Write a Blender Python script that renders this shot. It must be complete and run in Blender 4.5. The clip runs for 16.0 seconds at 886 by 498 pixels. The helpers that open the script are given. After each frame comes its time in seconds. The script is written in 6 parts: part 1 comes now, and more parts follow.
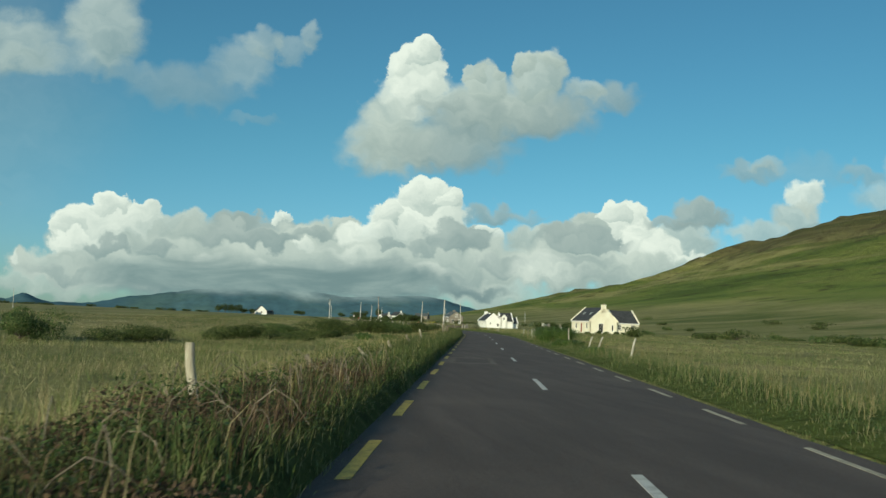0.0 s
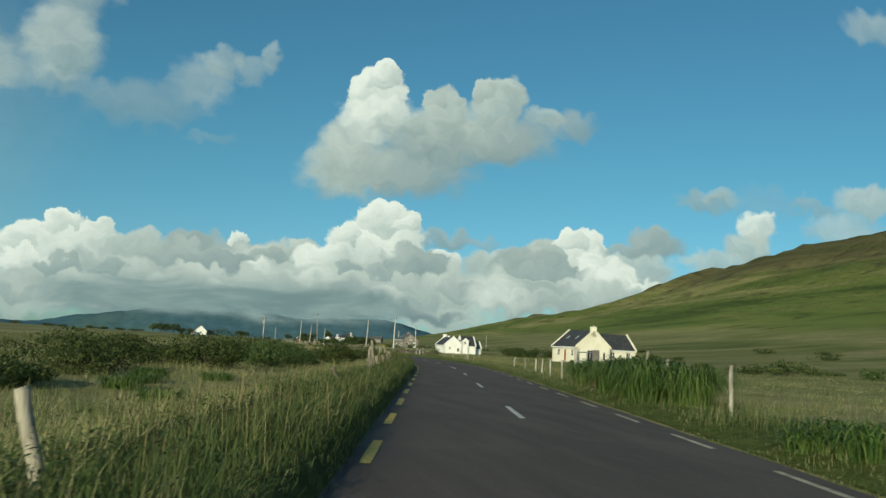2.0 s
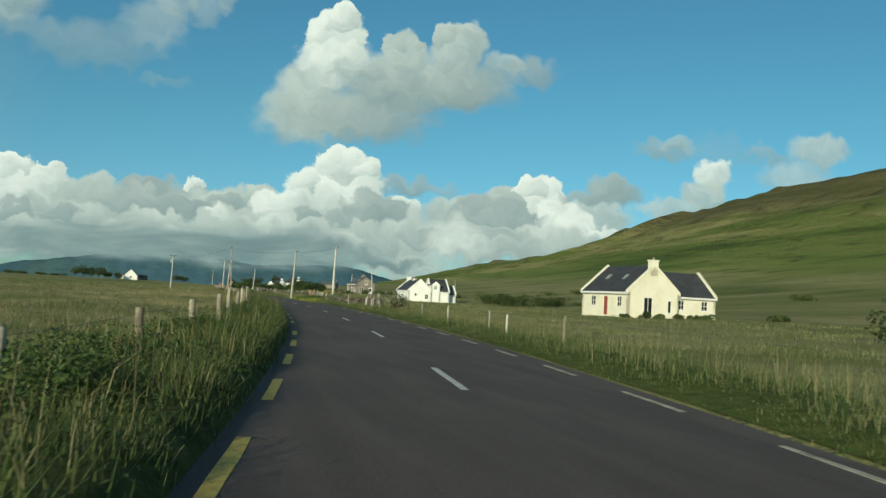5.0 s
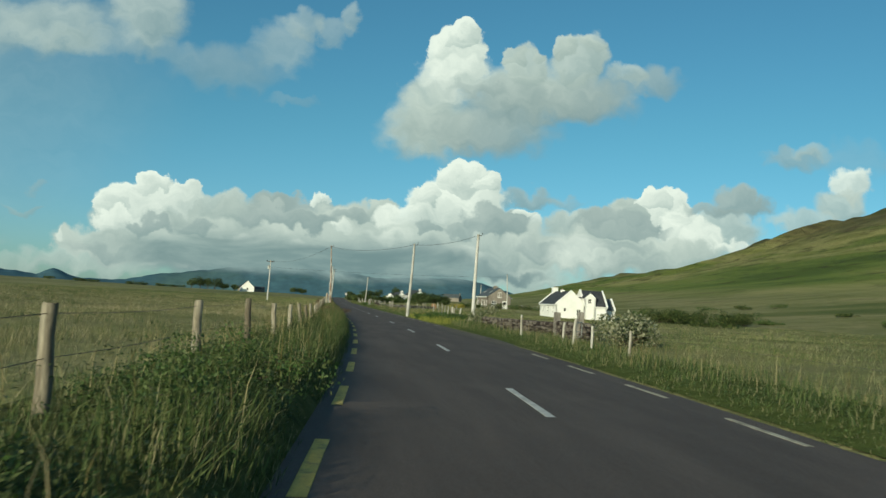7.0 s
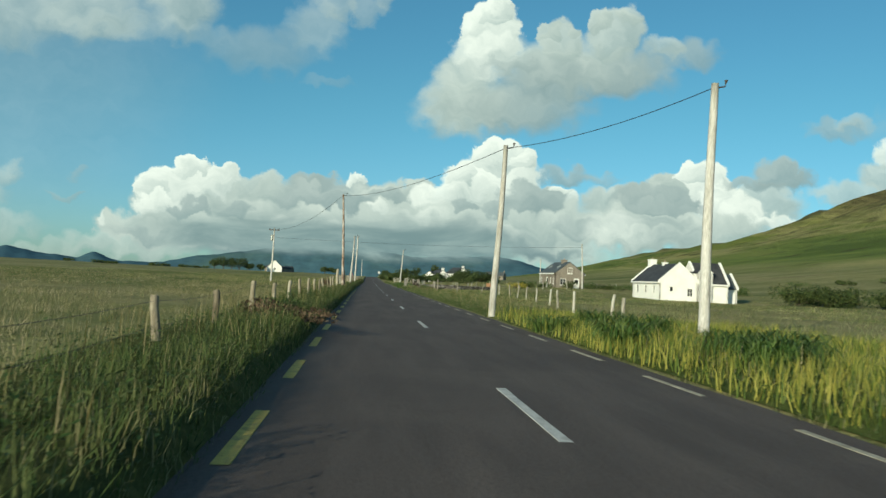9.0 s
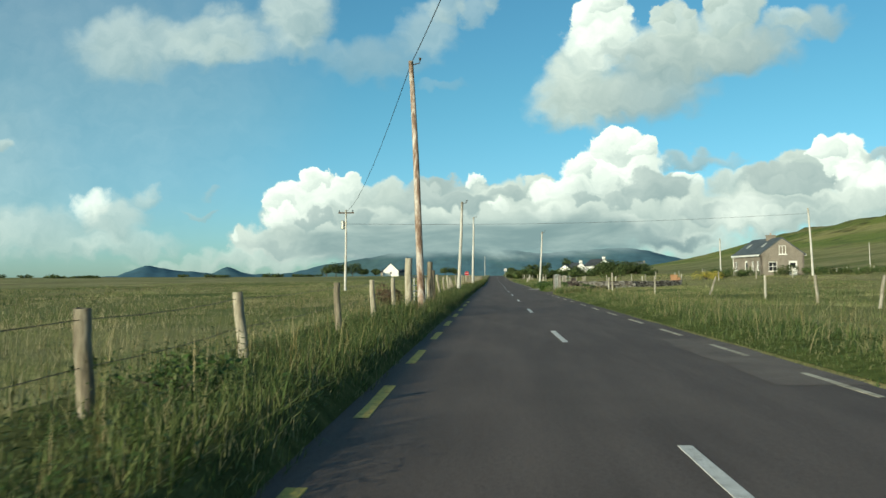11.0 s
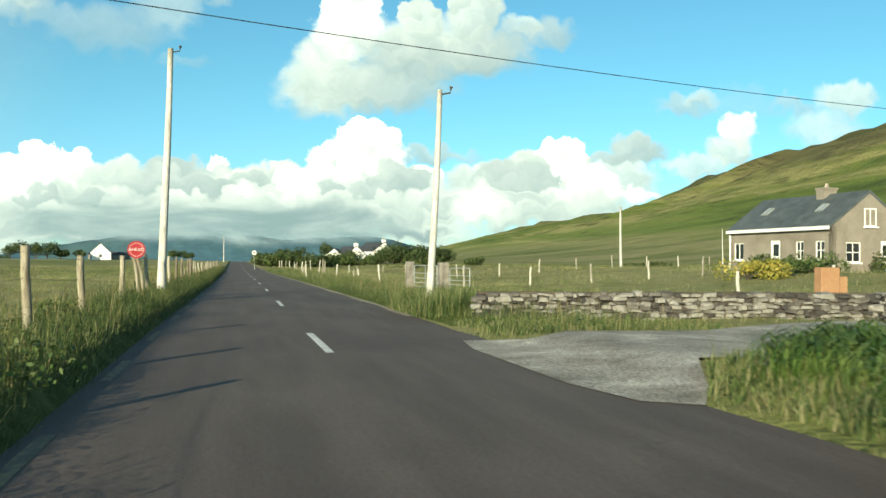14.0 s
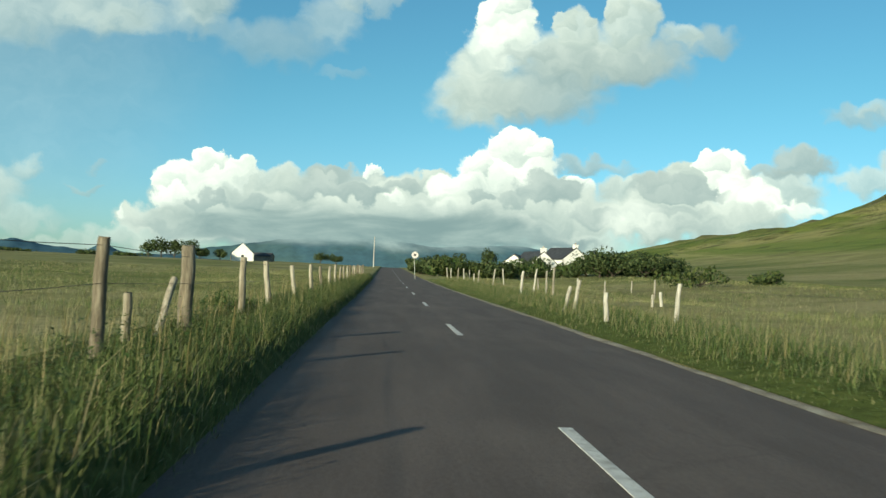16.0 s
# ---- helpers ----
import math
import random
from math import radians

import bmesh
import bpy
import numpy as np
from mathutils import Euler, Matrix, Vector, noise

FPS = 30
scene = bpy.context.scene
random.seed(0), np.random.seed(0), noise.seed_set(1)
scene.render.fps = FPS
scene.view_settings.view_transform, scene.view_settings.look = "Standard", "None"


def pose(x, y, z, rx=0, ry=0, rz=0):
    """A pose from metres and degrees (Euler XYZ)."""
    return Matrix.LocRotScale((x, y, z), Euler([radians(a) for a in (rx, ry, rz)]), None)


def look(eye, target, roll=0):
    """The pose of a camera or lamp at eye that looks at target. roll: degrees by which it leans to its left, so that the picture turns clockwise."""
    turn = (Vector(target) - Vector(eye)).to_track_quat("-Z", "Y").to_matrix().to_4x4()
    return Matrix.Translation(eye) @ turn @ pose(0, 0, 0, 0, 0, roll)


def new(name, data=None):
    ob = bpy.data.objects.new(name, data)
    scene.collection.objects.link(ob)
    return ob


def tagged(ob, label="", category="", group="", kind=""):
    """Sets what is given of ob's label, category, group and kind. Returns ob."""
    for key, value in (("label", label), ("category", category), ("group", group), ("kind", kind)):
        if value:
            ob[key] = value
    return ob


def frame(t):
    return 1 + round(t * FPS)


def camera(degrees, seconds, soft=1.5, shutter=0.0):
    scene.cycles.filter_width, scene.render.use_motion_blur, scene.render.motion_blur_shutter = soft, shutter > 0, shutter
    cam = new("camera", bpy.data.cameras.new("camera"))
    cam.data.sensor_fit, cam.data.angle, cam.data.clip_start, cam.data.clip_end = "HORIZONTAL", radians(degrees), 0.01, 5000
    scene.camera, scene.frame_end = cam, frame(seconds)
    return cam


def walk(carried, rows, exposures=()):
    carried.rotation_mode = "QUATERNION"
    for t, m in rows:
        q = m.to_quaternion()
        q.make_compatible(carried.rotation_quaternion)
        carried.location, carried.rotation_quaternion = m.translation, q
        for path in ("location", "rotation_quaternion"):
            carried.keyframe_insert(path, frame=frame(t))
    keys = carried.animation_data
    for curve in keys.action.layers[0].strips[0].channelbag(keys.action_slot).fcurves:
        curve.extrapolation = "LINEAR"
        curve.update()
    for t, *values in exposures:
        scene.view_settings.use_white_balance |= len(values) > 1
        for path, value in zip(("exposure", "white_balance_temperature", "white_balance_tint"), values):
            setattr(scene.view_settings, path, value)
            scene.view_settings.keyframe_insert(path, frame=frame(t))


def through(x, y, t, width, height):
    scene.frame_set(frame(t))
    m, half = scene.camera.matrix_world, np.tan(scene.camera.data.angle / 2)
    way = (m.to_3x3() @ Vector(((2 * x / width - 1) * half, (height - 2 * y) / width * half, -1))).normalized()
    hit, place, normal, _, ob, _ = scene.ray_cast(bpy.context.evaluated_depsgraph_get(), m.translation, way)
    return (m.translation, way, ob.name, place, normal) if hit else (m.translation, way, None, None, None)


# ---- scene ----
cam = camera(53.32, 16.0, shutter=0.06)
PATH = [
    (0.0, look((-26.157, -1.355, 1.240), (-22.904, 18.309, 2.898), 2.25)),
    (0.5, look((-24.183, 8.500, 1.238), (-20.368, 28.046, 3.081), 0.58)),
    (1.0, look((-22.262, 18.404, 1.242), (-18.208, 37.905, 3.047), 0.56)),
    (1.5, look((-20.338, 28.291, 1.222), (-16.351, 47.760, 3.467), 3.59)),
    (2.0, look((-18.358, 38.158, 1.216), (-14.196, 57.590, 3.460), 3.09)),
    (2.5, look((-16.224, 47.954, 1.226), (-12.861, 67.546, 3.432), 6.03)),
    (3.0, look((-14.027, 57.772, 1.221), (-8.935, 77.065, 2.578), 0.47)),
    (5.5, look((-4.825, 108.124, 1.196), (-0.004, 127.501, 2.327), 4.22)),
    (6.0, look((-3.722, 118.159, 1.211), (0.341, 137.693, 2.595), 4.30)),
    (6.5, look((-2.765, 128.271, 1.194), (0.552, 147.937, 2.687), 2.12)),
    (7.0, look((-1.973, 138.659, 1.221), (0.472, 158.470, 2.467), 3.32)),
    (7.5, look((-1.198, 149.107, 1.195), (0.988, 168.938, 2.591), 2.88)),
    (8.0, look((-0.530, 159.665, 1.200), (1.648, 179.533, 1.917), -2.57)),
    (8.5, look((-0.064, 170.273, 1.212), (2.331, 190.116, 1.921), 1.24)),
    (11.0, look((0.132, 226.873, 1.198), (-0.998, 246.830, 1.837), -0.71)),
    (11.5, look((-0.019, 237.968, 1.196), (-1.738, 257.887, 1.716), -0.93)),
    (12.0, look((-0.048, 249.324, 1.240), (-1.912, 269.223, 1.974), 1.39)),
    (12.5, look((-0.034, 260.884, 1.214), (0.154, 280.861, 2.154), 1.46)),
    (13.0, look((0.027, 272.744, 1.230), (3.227, 292.484, 0.915), -1.62)),
    (13.5, look((0.082, 284.423, 1.194), (4.164, 303.998, 0.795), 0.83)),
    (14.0, look((0.021, 296.241, 1.200), (4.619, 315.702, 1.540), 0.37)),
    (14.5, look((-0.047, 307.955, 1.206), (3.054, 327.700, 1.926), 3.08)),
    (15.0, look((-0.033, 319.805, 1.210), (1.693, 339.704, 2.241), 1.95)),
    (15.5, look((-0.012, 331.722, 1.193), (1.268, 351.661, 2.074), 3.39)),
    (16.0, look((-0.001, 343.670, 1.207), (1.276, 363.623, 1.700), 2.21)),
]
# exposure follows the clip's camera, which opens up as it leaves the shaded stretch
EXPOSURE = [(0.0, 0.02, 6550, -5), (2.5, -0.05, 6550, -5), (5.5, 0.02, 6500, -6), (8.5, 0.12, 6500, -5), (11.0, 0.43, 6600, -4), (13.0, 0.64, 6900, -4), (13.5, 0.78, 7000, -4), (14.0, 0.90, 7000, -4), (14.5, 0.62, 6850, -4), (16.0, 0.50, 6750, -4)]
walk(cam, PATH, EXPOSURE)

# ---------------------------------------------------------------- plan of the road
ROAD_Y = np.arange(-160.0, 5000.0, 0.5)
ROAD_X = np.cumsum(np.interp(ROAD_Y, [80, 125, 180, 190], [0.207, 0.085, 0.015, 0.0]) * 0.5)
ROAD_X = ROAD_X - np.interp(300, ROAD_Y, ROAD_X) + 1.43
SWAY_Y, SWAY = [0, 80, 118, 135, 152, 168, 195, 240, 276, 312, 330, 345, 400], [0.05, 0.03, 0.25, 0.33, 0.35, 0.28, 0.17, -0.01, -0.08, -0.15, -0.04, 0.04, 0.0]
ROAD_X = ROAD_X + np.interp(ROAD_Y, SWAY_Y, SWAY)


def centre(y):
    return np.interp(y, ROAD_Y, ROAD_X)


def fence_line(y):
    """The line that the verges' fences keep to."""
    return float(centre(y) - np.interp(y, SWAY_Y, SWAY))


def smooth(a, b, v):
    t = np.clip((v - a) / (b - a), 0, 1)
    return t * t * (3 - 2 * t)


def waves(x, y, size, seed):
    """Smooth pseudo-random field of about unit height."""
    out = 0.0
    for k in range(5):
        a = seed * 1.7 + k * 2.4
        out = out + np.sin((x * math.cos(a) + y * math.sin(a)) * 6.283 / (size * (1 + 0.37 * k)) + a * 3.1 + 1.3 * np.sin((x * math.sin(a) - y * math.cos(a)) * 6.283 / (size * 2.3)))
    return out / 3.0


CREST_Y = [-400, 300, 850, 1050, 1258, 1523, 1758, 2200, 2800, 3786, 4700]
CREST_Z = [120, 150, 160, 158, 147, 126, 104, 108, 114, 98, 55]


def height(x, y):
    """Height of the ground."""
    x, y = np.asarray(x, float), np.asarray(y, float)
    u = x - centre(y)
    v = np.abs(u)
    left = u < 0
    z = np.where(left, 0.22 * smooth(2.62, 2.95, v), 0.10 * smooth(2.75, 3.7, v)) - 0.05 * (1 - smooth(2.6, 2.8, v))
    z = z - np.where(left, 0.24, 0.12) * smooth(4.4, 7.0, v)
    z = z - np.where(left, 0.35, 0.0) * smooth(5, 9, v) * smooth(75, 35, y)
    z = z + 0.09 * waves(x, y, 9, 1) * smooth(4, 10, v) + 0.25 * waves(x, y, 60, 2) * smooth(12, 60, v)
    z = z + np.where(left, 4.5, 0.0) * smooth(70, 620, v) + 2.2 * smooth(380, 700, y) * smooth(3, 30, v) + 1.6 * smooth(380, 640, y) * (1 - smooth(3, 30, v))
    z = z + np.where(left, 0.0, 0.9) * smooth(14, 34, u) * smooth(290, 335, y)
    # the hill along the right
    foot = 70 + 0.05 * np.maximum(y, 0)
    top_x = np.where(y > 1258, 663 + 0.115 * (y - 1258), 690.0)
    s = np.clip((u - foot) / (top_x - foot), 0, 3)
    crest = np.interp(y, CREST_Y, CREST_Z)
    rise = np.where(s < 1, 0.30 * s + 0.70 * s**2.1, 1 - 0.12 * (s - 1))
    rough = (3.2 * waves(x, y, 170, 4) + 1.8 * waves(x, y, 60, 5)) * smooth(0.3, 0.9, s) + (1.3 * waves(x, y, 24, 15) + 0.8 * np.abs(waves(x, y, 47, 16))) * smooth(0.7, 0.95, s)
    return z + np.where(s > 0, crest * rise + rough, 0) + 1.2 * waves(x, y, 140, 6) * smooth(0.02, 0.2, s)


def ground_z(x, y):
    return float(height(x, y))


# ---------------------------------------------------------------- world and sun
SUN_AZ, SUN_EL = 35.0, 15.0  # the shadows fall 35 degrees right of the road's line
sun = new("sun", bpy.data.lights.new("sun", "SUN"))
SKY_TINT = (0.046, 0.082, 0.0925)
sun.data.energy, sun.data.angle, sun.data.color = 4.6, radians(0.6), (1.0, 0.86, 0.66)
to_sun = Vector((-math.sin(radians(SUN_AZ)) * math.cos(radians(SUN_EL)), -math.cos(radians(SUN_AZ)) * math.cos(radians(SUN_EL)), math.sin(radians(SUN_EL))))
sun.matrix_world = look((0, 0, 60), tuple(Vector((0, 0, 60)) - to_sun))


class Nodes:
    """Short-hand for building a node tree."""

    def __init__(self, tree):
        self.tree = tree

    def add(self, kind, **values):
        node = self.tree.nodes.new(kind)
        for key, value in values.items():
            setattr(node, key, value)
        return node

    def put(self, socket, value):
        if isinstance(value, bpy.types.NodeSocket):
            self.tree.links.new(value, socket)
        else:
            socket.default_value = value

    def math(self, op, a, b=0.0, c=0.0, clamp=False):
        node = self.add("ShaderNodeMath", operation=op, use_clamp=clamp)
        for k, value in enumerate((a, b, c)):
            self.put(node.inputs[k], value)
        return node.outputs[0]

    def step(self, a, b, v):
        node = self.add("ShaderNodeMapRange", interpolation_type="SMOOTHSTEP")
        self.put(node.inputs[0], v)
        node.inputs[1].default_value, node.inputs[2].default_value = a, b
        return node.outputs[0]

    def mix(self, fac, a, b, blend="MIX"):
        node = self.add("ShaderNodeMix", data_type="RGBA", blend_type=blend)
        for k, value in ((0, fac), (6, a), (7, b)):
            self.put(node.inputs[k], value)
        return node.outputs[2]

    def noise(self, vec, scale, detail=4.0, rough=0.55, distort=0.0, color=False):
        node = self.add("ShaderNodeTexNoise")
        self.put(node.inputs["Vector"], vec)
        for key, value in (("Scale", scale), ("Detail", detail), ("Roughness", rough), ("Distortion", distort)):
            node.inputs[key].default_value = value
        return node.outputs["Color" if color else "Fac"]

    def cells(self, vec, scale, smoothness=0.6):
        node = self.add("ShaderNodeTexVoronoi", feature="SMOOTH_F1", voronoi_dimensions="2D")
        self.put(node.inputs["Vector"], vec)
        node.inputs["Scale"].default_value, node.inputs["Smoothness"].default_value = scale, smoothness
        return node.outputs["Distance"]

    def ramp(self, fac, stops, mode="LINEAR"):
        node = self.add("ShaderNodeValToRGB")
        node.color_ramp.interpolation = mode
        self.put(node.inputs[0], fac)
        e = node.color_ramp.elements
        while len(e) < len(stops):
            e.new(1.0)
        for k, (p, c) in enumerate(stops):
            e[k].position = p
            e[k].color = (*c, 1) if isinstance(c, tuple) else (c, c, c, 1)
        return node.outputs[0]


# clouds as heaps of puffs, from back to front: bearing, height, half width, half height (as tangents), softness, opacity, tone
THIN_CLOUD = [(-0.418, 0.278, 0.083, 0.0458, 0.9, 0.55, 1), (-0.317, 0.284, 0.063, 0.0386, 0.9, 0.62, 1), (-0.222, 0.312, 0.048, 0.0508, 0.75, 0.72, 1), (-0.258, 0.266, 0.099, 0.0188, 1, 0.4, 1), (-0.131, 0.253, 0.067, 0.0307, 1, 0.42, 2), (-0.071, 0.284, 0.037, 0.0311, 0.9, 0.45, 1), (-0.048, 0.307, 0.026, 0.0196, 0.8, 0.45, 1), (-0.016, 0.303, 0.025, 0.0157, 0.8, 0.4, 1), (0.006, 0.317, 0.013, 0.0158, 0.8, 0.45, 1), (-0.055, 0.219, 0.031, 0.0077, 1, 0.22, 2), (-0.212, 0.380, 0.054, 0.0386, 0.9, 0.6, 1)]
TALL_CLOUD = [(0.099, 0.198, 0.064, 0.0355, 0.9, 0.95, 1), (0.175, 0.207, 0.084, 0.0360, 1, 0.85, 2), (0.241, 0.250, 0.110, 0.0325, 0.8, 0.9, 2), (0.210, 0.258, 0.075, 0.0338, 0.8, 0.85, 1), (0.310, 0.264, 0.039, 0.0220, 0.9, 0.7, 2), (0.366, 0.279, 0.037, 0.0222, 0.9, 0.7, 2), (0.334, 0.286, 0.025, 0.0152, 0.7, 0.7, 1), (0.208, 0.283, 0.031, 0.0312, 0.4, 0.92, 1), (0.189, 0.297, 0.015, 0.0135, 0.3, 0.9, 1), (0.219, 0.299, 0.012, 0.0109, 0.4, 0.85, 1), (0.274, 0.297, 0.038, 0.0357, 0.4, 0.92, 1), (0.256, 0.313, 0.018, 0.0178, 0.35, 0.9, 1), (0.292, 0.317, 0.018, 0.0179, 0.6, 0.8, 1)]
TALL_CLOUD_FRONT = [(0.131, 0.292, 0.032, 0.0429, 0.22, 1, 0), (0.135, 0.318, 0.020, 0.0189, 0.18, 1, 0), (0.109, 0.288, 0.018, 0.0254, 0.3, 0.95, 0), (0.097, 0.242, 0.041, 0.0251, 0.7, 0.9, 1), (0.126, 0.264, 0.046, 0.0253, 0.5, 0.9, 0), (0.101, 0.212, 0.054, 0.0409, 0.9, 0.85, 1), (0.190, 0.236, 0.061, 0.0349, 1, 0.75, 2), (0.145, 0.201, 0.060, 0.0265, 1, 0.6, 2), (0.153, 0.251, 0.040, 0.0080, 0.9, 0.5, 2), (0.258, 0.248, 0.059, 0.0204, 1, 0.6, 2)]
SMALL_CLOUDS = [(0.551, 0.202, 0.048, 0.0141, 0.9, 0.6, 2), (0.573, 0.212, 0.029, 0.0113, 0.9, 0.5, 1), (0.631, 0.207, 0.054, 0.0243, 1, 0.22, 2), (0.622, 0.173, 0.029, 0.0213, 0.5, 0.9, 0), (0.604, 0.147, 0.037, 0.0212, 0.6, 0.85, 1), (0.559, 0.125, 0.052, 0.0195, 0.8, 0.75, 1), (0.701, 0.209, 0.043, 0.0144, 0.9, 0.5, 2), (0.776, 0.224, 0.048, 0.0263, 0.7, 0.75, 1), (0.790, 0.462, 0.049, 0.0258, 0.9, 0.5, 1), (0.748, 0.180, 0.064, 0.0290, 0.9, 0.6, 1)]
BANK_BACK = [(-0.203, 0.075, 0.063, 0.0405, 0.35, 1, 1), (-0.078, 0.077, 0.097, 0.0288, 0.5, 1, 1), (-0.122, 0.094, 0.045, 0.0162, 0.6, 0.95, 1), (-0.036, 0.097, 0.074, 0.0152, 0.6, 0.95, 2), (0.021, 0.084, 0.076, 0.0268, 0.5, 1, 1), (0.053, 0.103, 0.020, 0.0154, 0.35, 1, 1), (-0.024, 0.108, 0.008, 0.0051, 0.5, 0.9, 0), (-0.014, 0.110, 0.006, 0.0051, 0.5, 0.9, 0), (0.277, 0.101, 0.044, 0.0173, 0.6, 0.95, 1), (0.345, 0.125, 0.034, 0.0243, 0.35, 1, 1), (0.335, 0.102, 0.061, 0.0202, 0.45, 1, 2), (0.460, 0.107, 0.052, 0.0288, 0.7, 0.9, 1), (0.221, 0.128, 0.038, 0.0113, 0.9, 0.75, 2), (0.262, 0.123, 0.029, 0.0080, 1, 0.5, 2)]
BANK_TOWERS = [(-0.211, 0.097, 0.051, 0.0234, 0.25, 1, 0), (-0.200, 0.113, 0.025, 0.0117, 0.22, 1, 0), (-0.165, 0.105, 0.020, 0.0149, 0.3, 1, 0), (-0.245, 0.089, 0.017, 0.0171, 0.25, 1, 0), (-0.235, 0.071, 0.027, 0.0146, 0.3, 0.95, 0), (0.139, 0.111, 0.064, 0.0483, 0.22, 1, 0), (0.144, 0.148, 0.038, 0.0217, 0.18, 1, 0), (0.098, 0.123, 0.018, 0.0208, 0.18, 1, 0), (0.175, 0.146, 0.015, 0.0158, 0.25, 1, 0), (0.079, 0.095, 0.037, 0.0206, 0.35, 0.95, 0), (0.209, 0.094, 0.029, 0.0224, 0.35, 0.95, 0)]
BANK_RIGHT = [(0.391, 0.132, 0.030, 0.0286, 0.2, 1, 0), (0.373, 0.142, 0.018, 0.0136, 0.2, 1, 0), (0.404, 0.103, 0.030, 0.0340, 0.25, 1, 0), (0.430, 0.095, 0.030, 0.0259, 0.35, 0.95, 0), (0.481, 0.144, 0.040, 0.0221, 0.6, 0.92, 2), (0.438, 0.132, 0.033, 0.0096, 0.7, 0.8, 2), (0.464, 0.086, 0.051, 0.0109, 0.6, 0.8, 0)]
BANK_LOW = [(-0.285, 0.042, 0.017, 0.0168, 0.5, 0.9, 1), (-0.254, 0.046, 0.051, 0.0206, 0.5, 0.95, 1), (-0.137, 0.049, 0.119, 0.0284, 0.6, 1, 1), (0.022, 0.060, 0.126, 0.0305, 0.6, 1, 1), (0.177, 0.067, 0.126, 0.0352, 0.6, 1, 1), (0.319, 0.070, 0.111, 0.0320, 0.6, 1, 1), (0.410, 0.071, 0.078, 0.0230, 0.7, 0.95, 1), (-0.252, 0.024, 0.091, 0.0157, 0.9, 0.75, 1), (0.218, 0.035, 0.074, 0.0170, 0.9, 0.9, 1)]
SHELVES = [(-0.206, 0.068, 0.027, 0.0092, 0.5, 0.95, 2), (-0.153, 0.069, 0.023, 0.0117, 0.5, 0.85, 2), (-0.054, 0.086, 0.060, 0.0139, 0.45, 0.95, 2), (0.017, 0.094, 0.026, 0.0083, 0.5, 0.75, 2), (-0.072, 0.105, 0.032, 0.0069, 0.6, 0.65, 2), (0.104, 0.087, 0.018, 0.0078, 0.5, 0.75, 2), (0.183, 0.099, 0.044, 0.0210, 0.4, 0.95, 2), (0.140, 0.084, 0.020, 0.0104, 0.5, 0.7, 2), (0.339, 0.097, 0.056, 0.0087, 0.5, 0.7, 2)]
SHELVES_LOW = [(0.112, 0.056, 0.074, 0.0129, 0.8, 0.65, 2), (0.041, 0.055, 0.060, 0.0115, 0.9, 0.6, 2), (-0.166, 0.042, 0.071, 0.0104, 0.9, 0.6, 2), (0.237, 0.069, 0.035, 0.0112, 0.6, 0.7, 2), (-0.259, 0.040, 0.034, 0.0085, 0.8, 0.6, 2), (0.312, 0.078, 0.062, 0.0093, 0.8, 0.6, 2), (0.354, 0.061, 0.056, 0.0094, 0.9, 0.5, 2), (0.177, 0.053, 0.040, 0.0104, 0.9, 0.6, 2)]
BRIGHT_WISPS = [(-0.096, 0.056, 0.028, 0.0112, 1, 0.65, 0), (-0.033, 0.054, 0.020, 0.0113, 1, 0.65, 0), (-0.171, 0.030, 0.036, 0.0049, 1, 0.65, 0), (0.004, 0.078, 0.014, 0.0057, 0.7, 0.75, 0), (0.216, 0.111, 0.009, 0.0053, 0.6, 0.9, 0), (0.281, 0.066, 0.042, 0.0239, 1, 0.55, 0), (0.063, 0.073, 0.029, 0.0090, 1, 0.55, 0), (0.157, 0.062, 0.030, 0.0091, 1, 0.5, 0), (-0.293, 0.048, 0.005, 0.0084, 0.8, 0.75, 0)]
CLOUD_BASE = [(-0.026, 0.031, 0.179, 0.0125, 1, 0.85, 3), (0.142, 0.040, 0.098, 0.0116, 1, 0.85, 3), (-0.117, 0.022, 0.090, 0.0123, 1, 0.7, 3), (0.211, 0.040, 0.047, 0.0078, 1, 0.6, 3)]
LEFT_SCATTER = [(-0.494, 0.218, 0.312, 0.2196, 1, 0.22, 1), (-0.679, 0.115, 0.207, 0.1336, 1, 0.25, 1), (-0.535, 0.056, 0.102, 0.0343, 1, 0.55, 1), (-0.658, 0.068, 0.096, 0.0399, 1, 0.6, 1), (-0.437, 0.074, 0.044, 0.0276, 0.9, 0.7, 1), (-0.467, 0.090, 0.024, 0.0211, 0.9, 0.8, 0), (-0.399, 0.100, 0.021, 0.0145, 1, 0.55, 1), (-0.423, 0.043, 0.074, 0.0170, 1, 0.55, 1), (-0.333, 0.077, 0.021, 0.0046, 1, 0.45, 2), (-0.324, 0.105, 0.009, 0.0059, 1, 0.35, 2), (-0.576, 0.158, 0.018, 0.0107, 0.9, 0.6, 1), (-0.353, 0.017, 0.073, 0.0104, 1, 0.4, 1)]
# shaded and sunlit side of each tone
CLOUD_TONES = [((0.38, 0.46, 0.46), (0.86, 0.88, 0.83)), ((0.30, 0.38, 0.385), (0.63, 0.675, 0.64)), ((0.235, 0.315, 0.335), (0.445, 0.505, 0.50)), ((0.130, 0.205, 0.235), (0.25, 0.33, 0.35))]


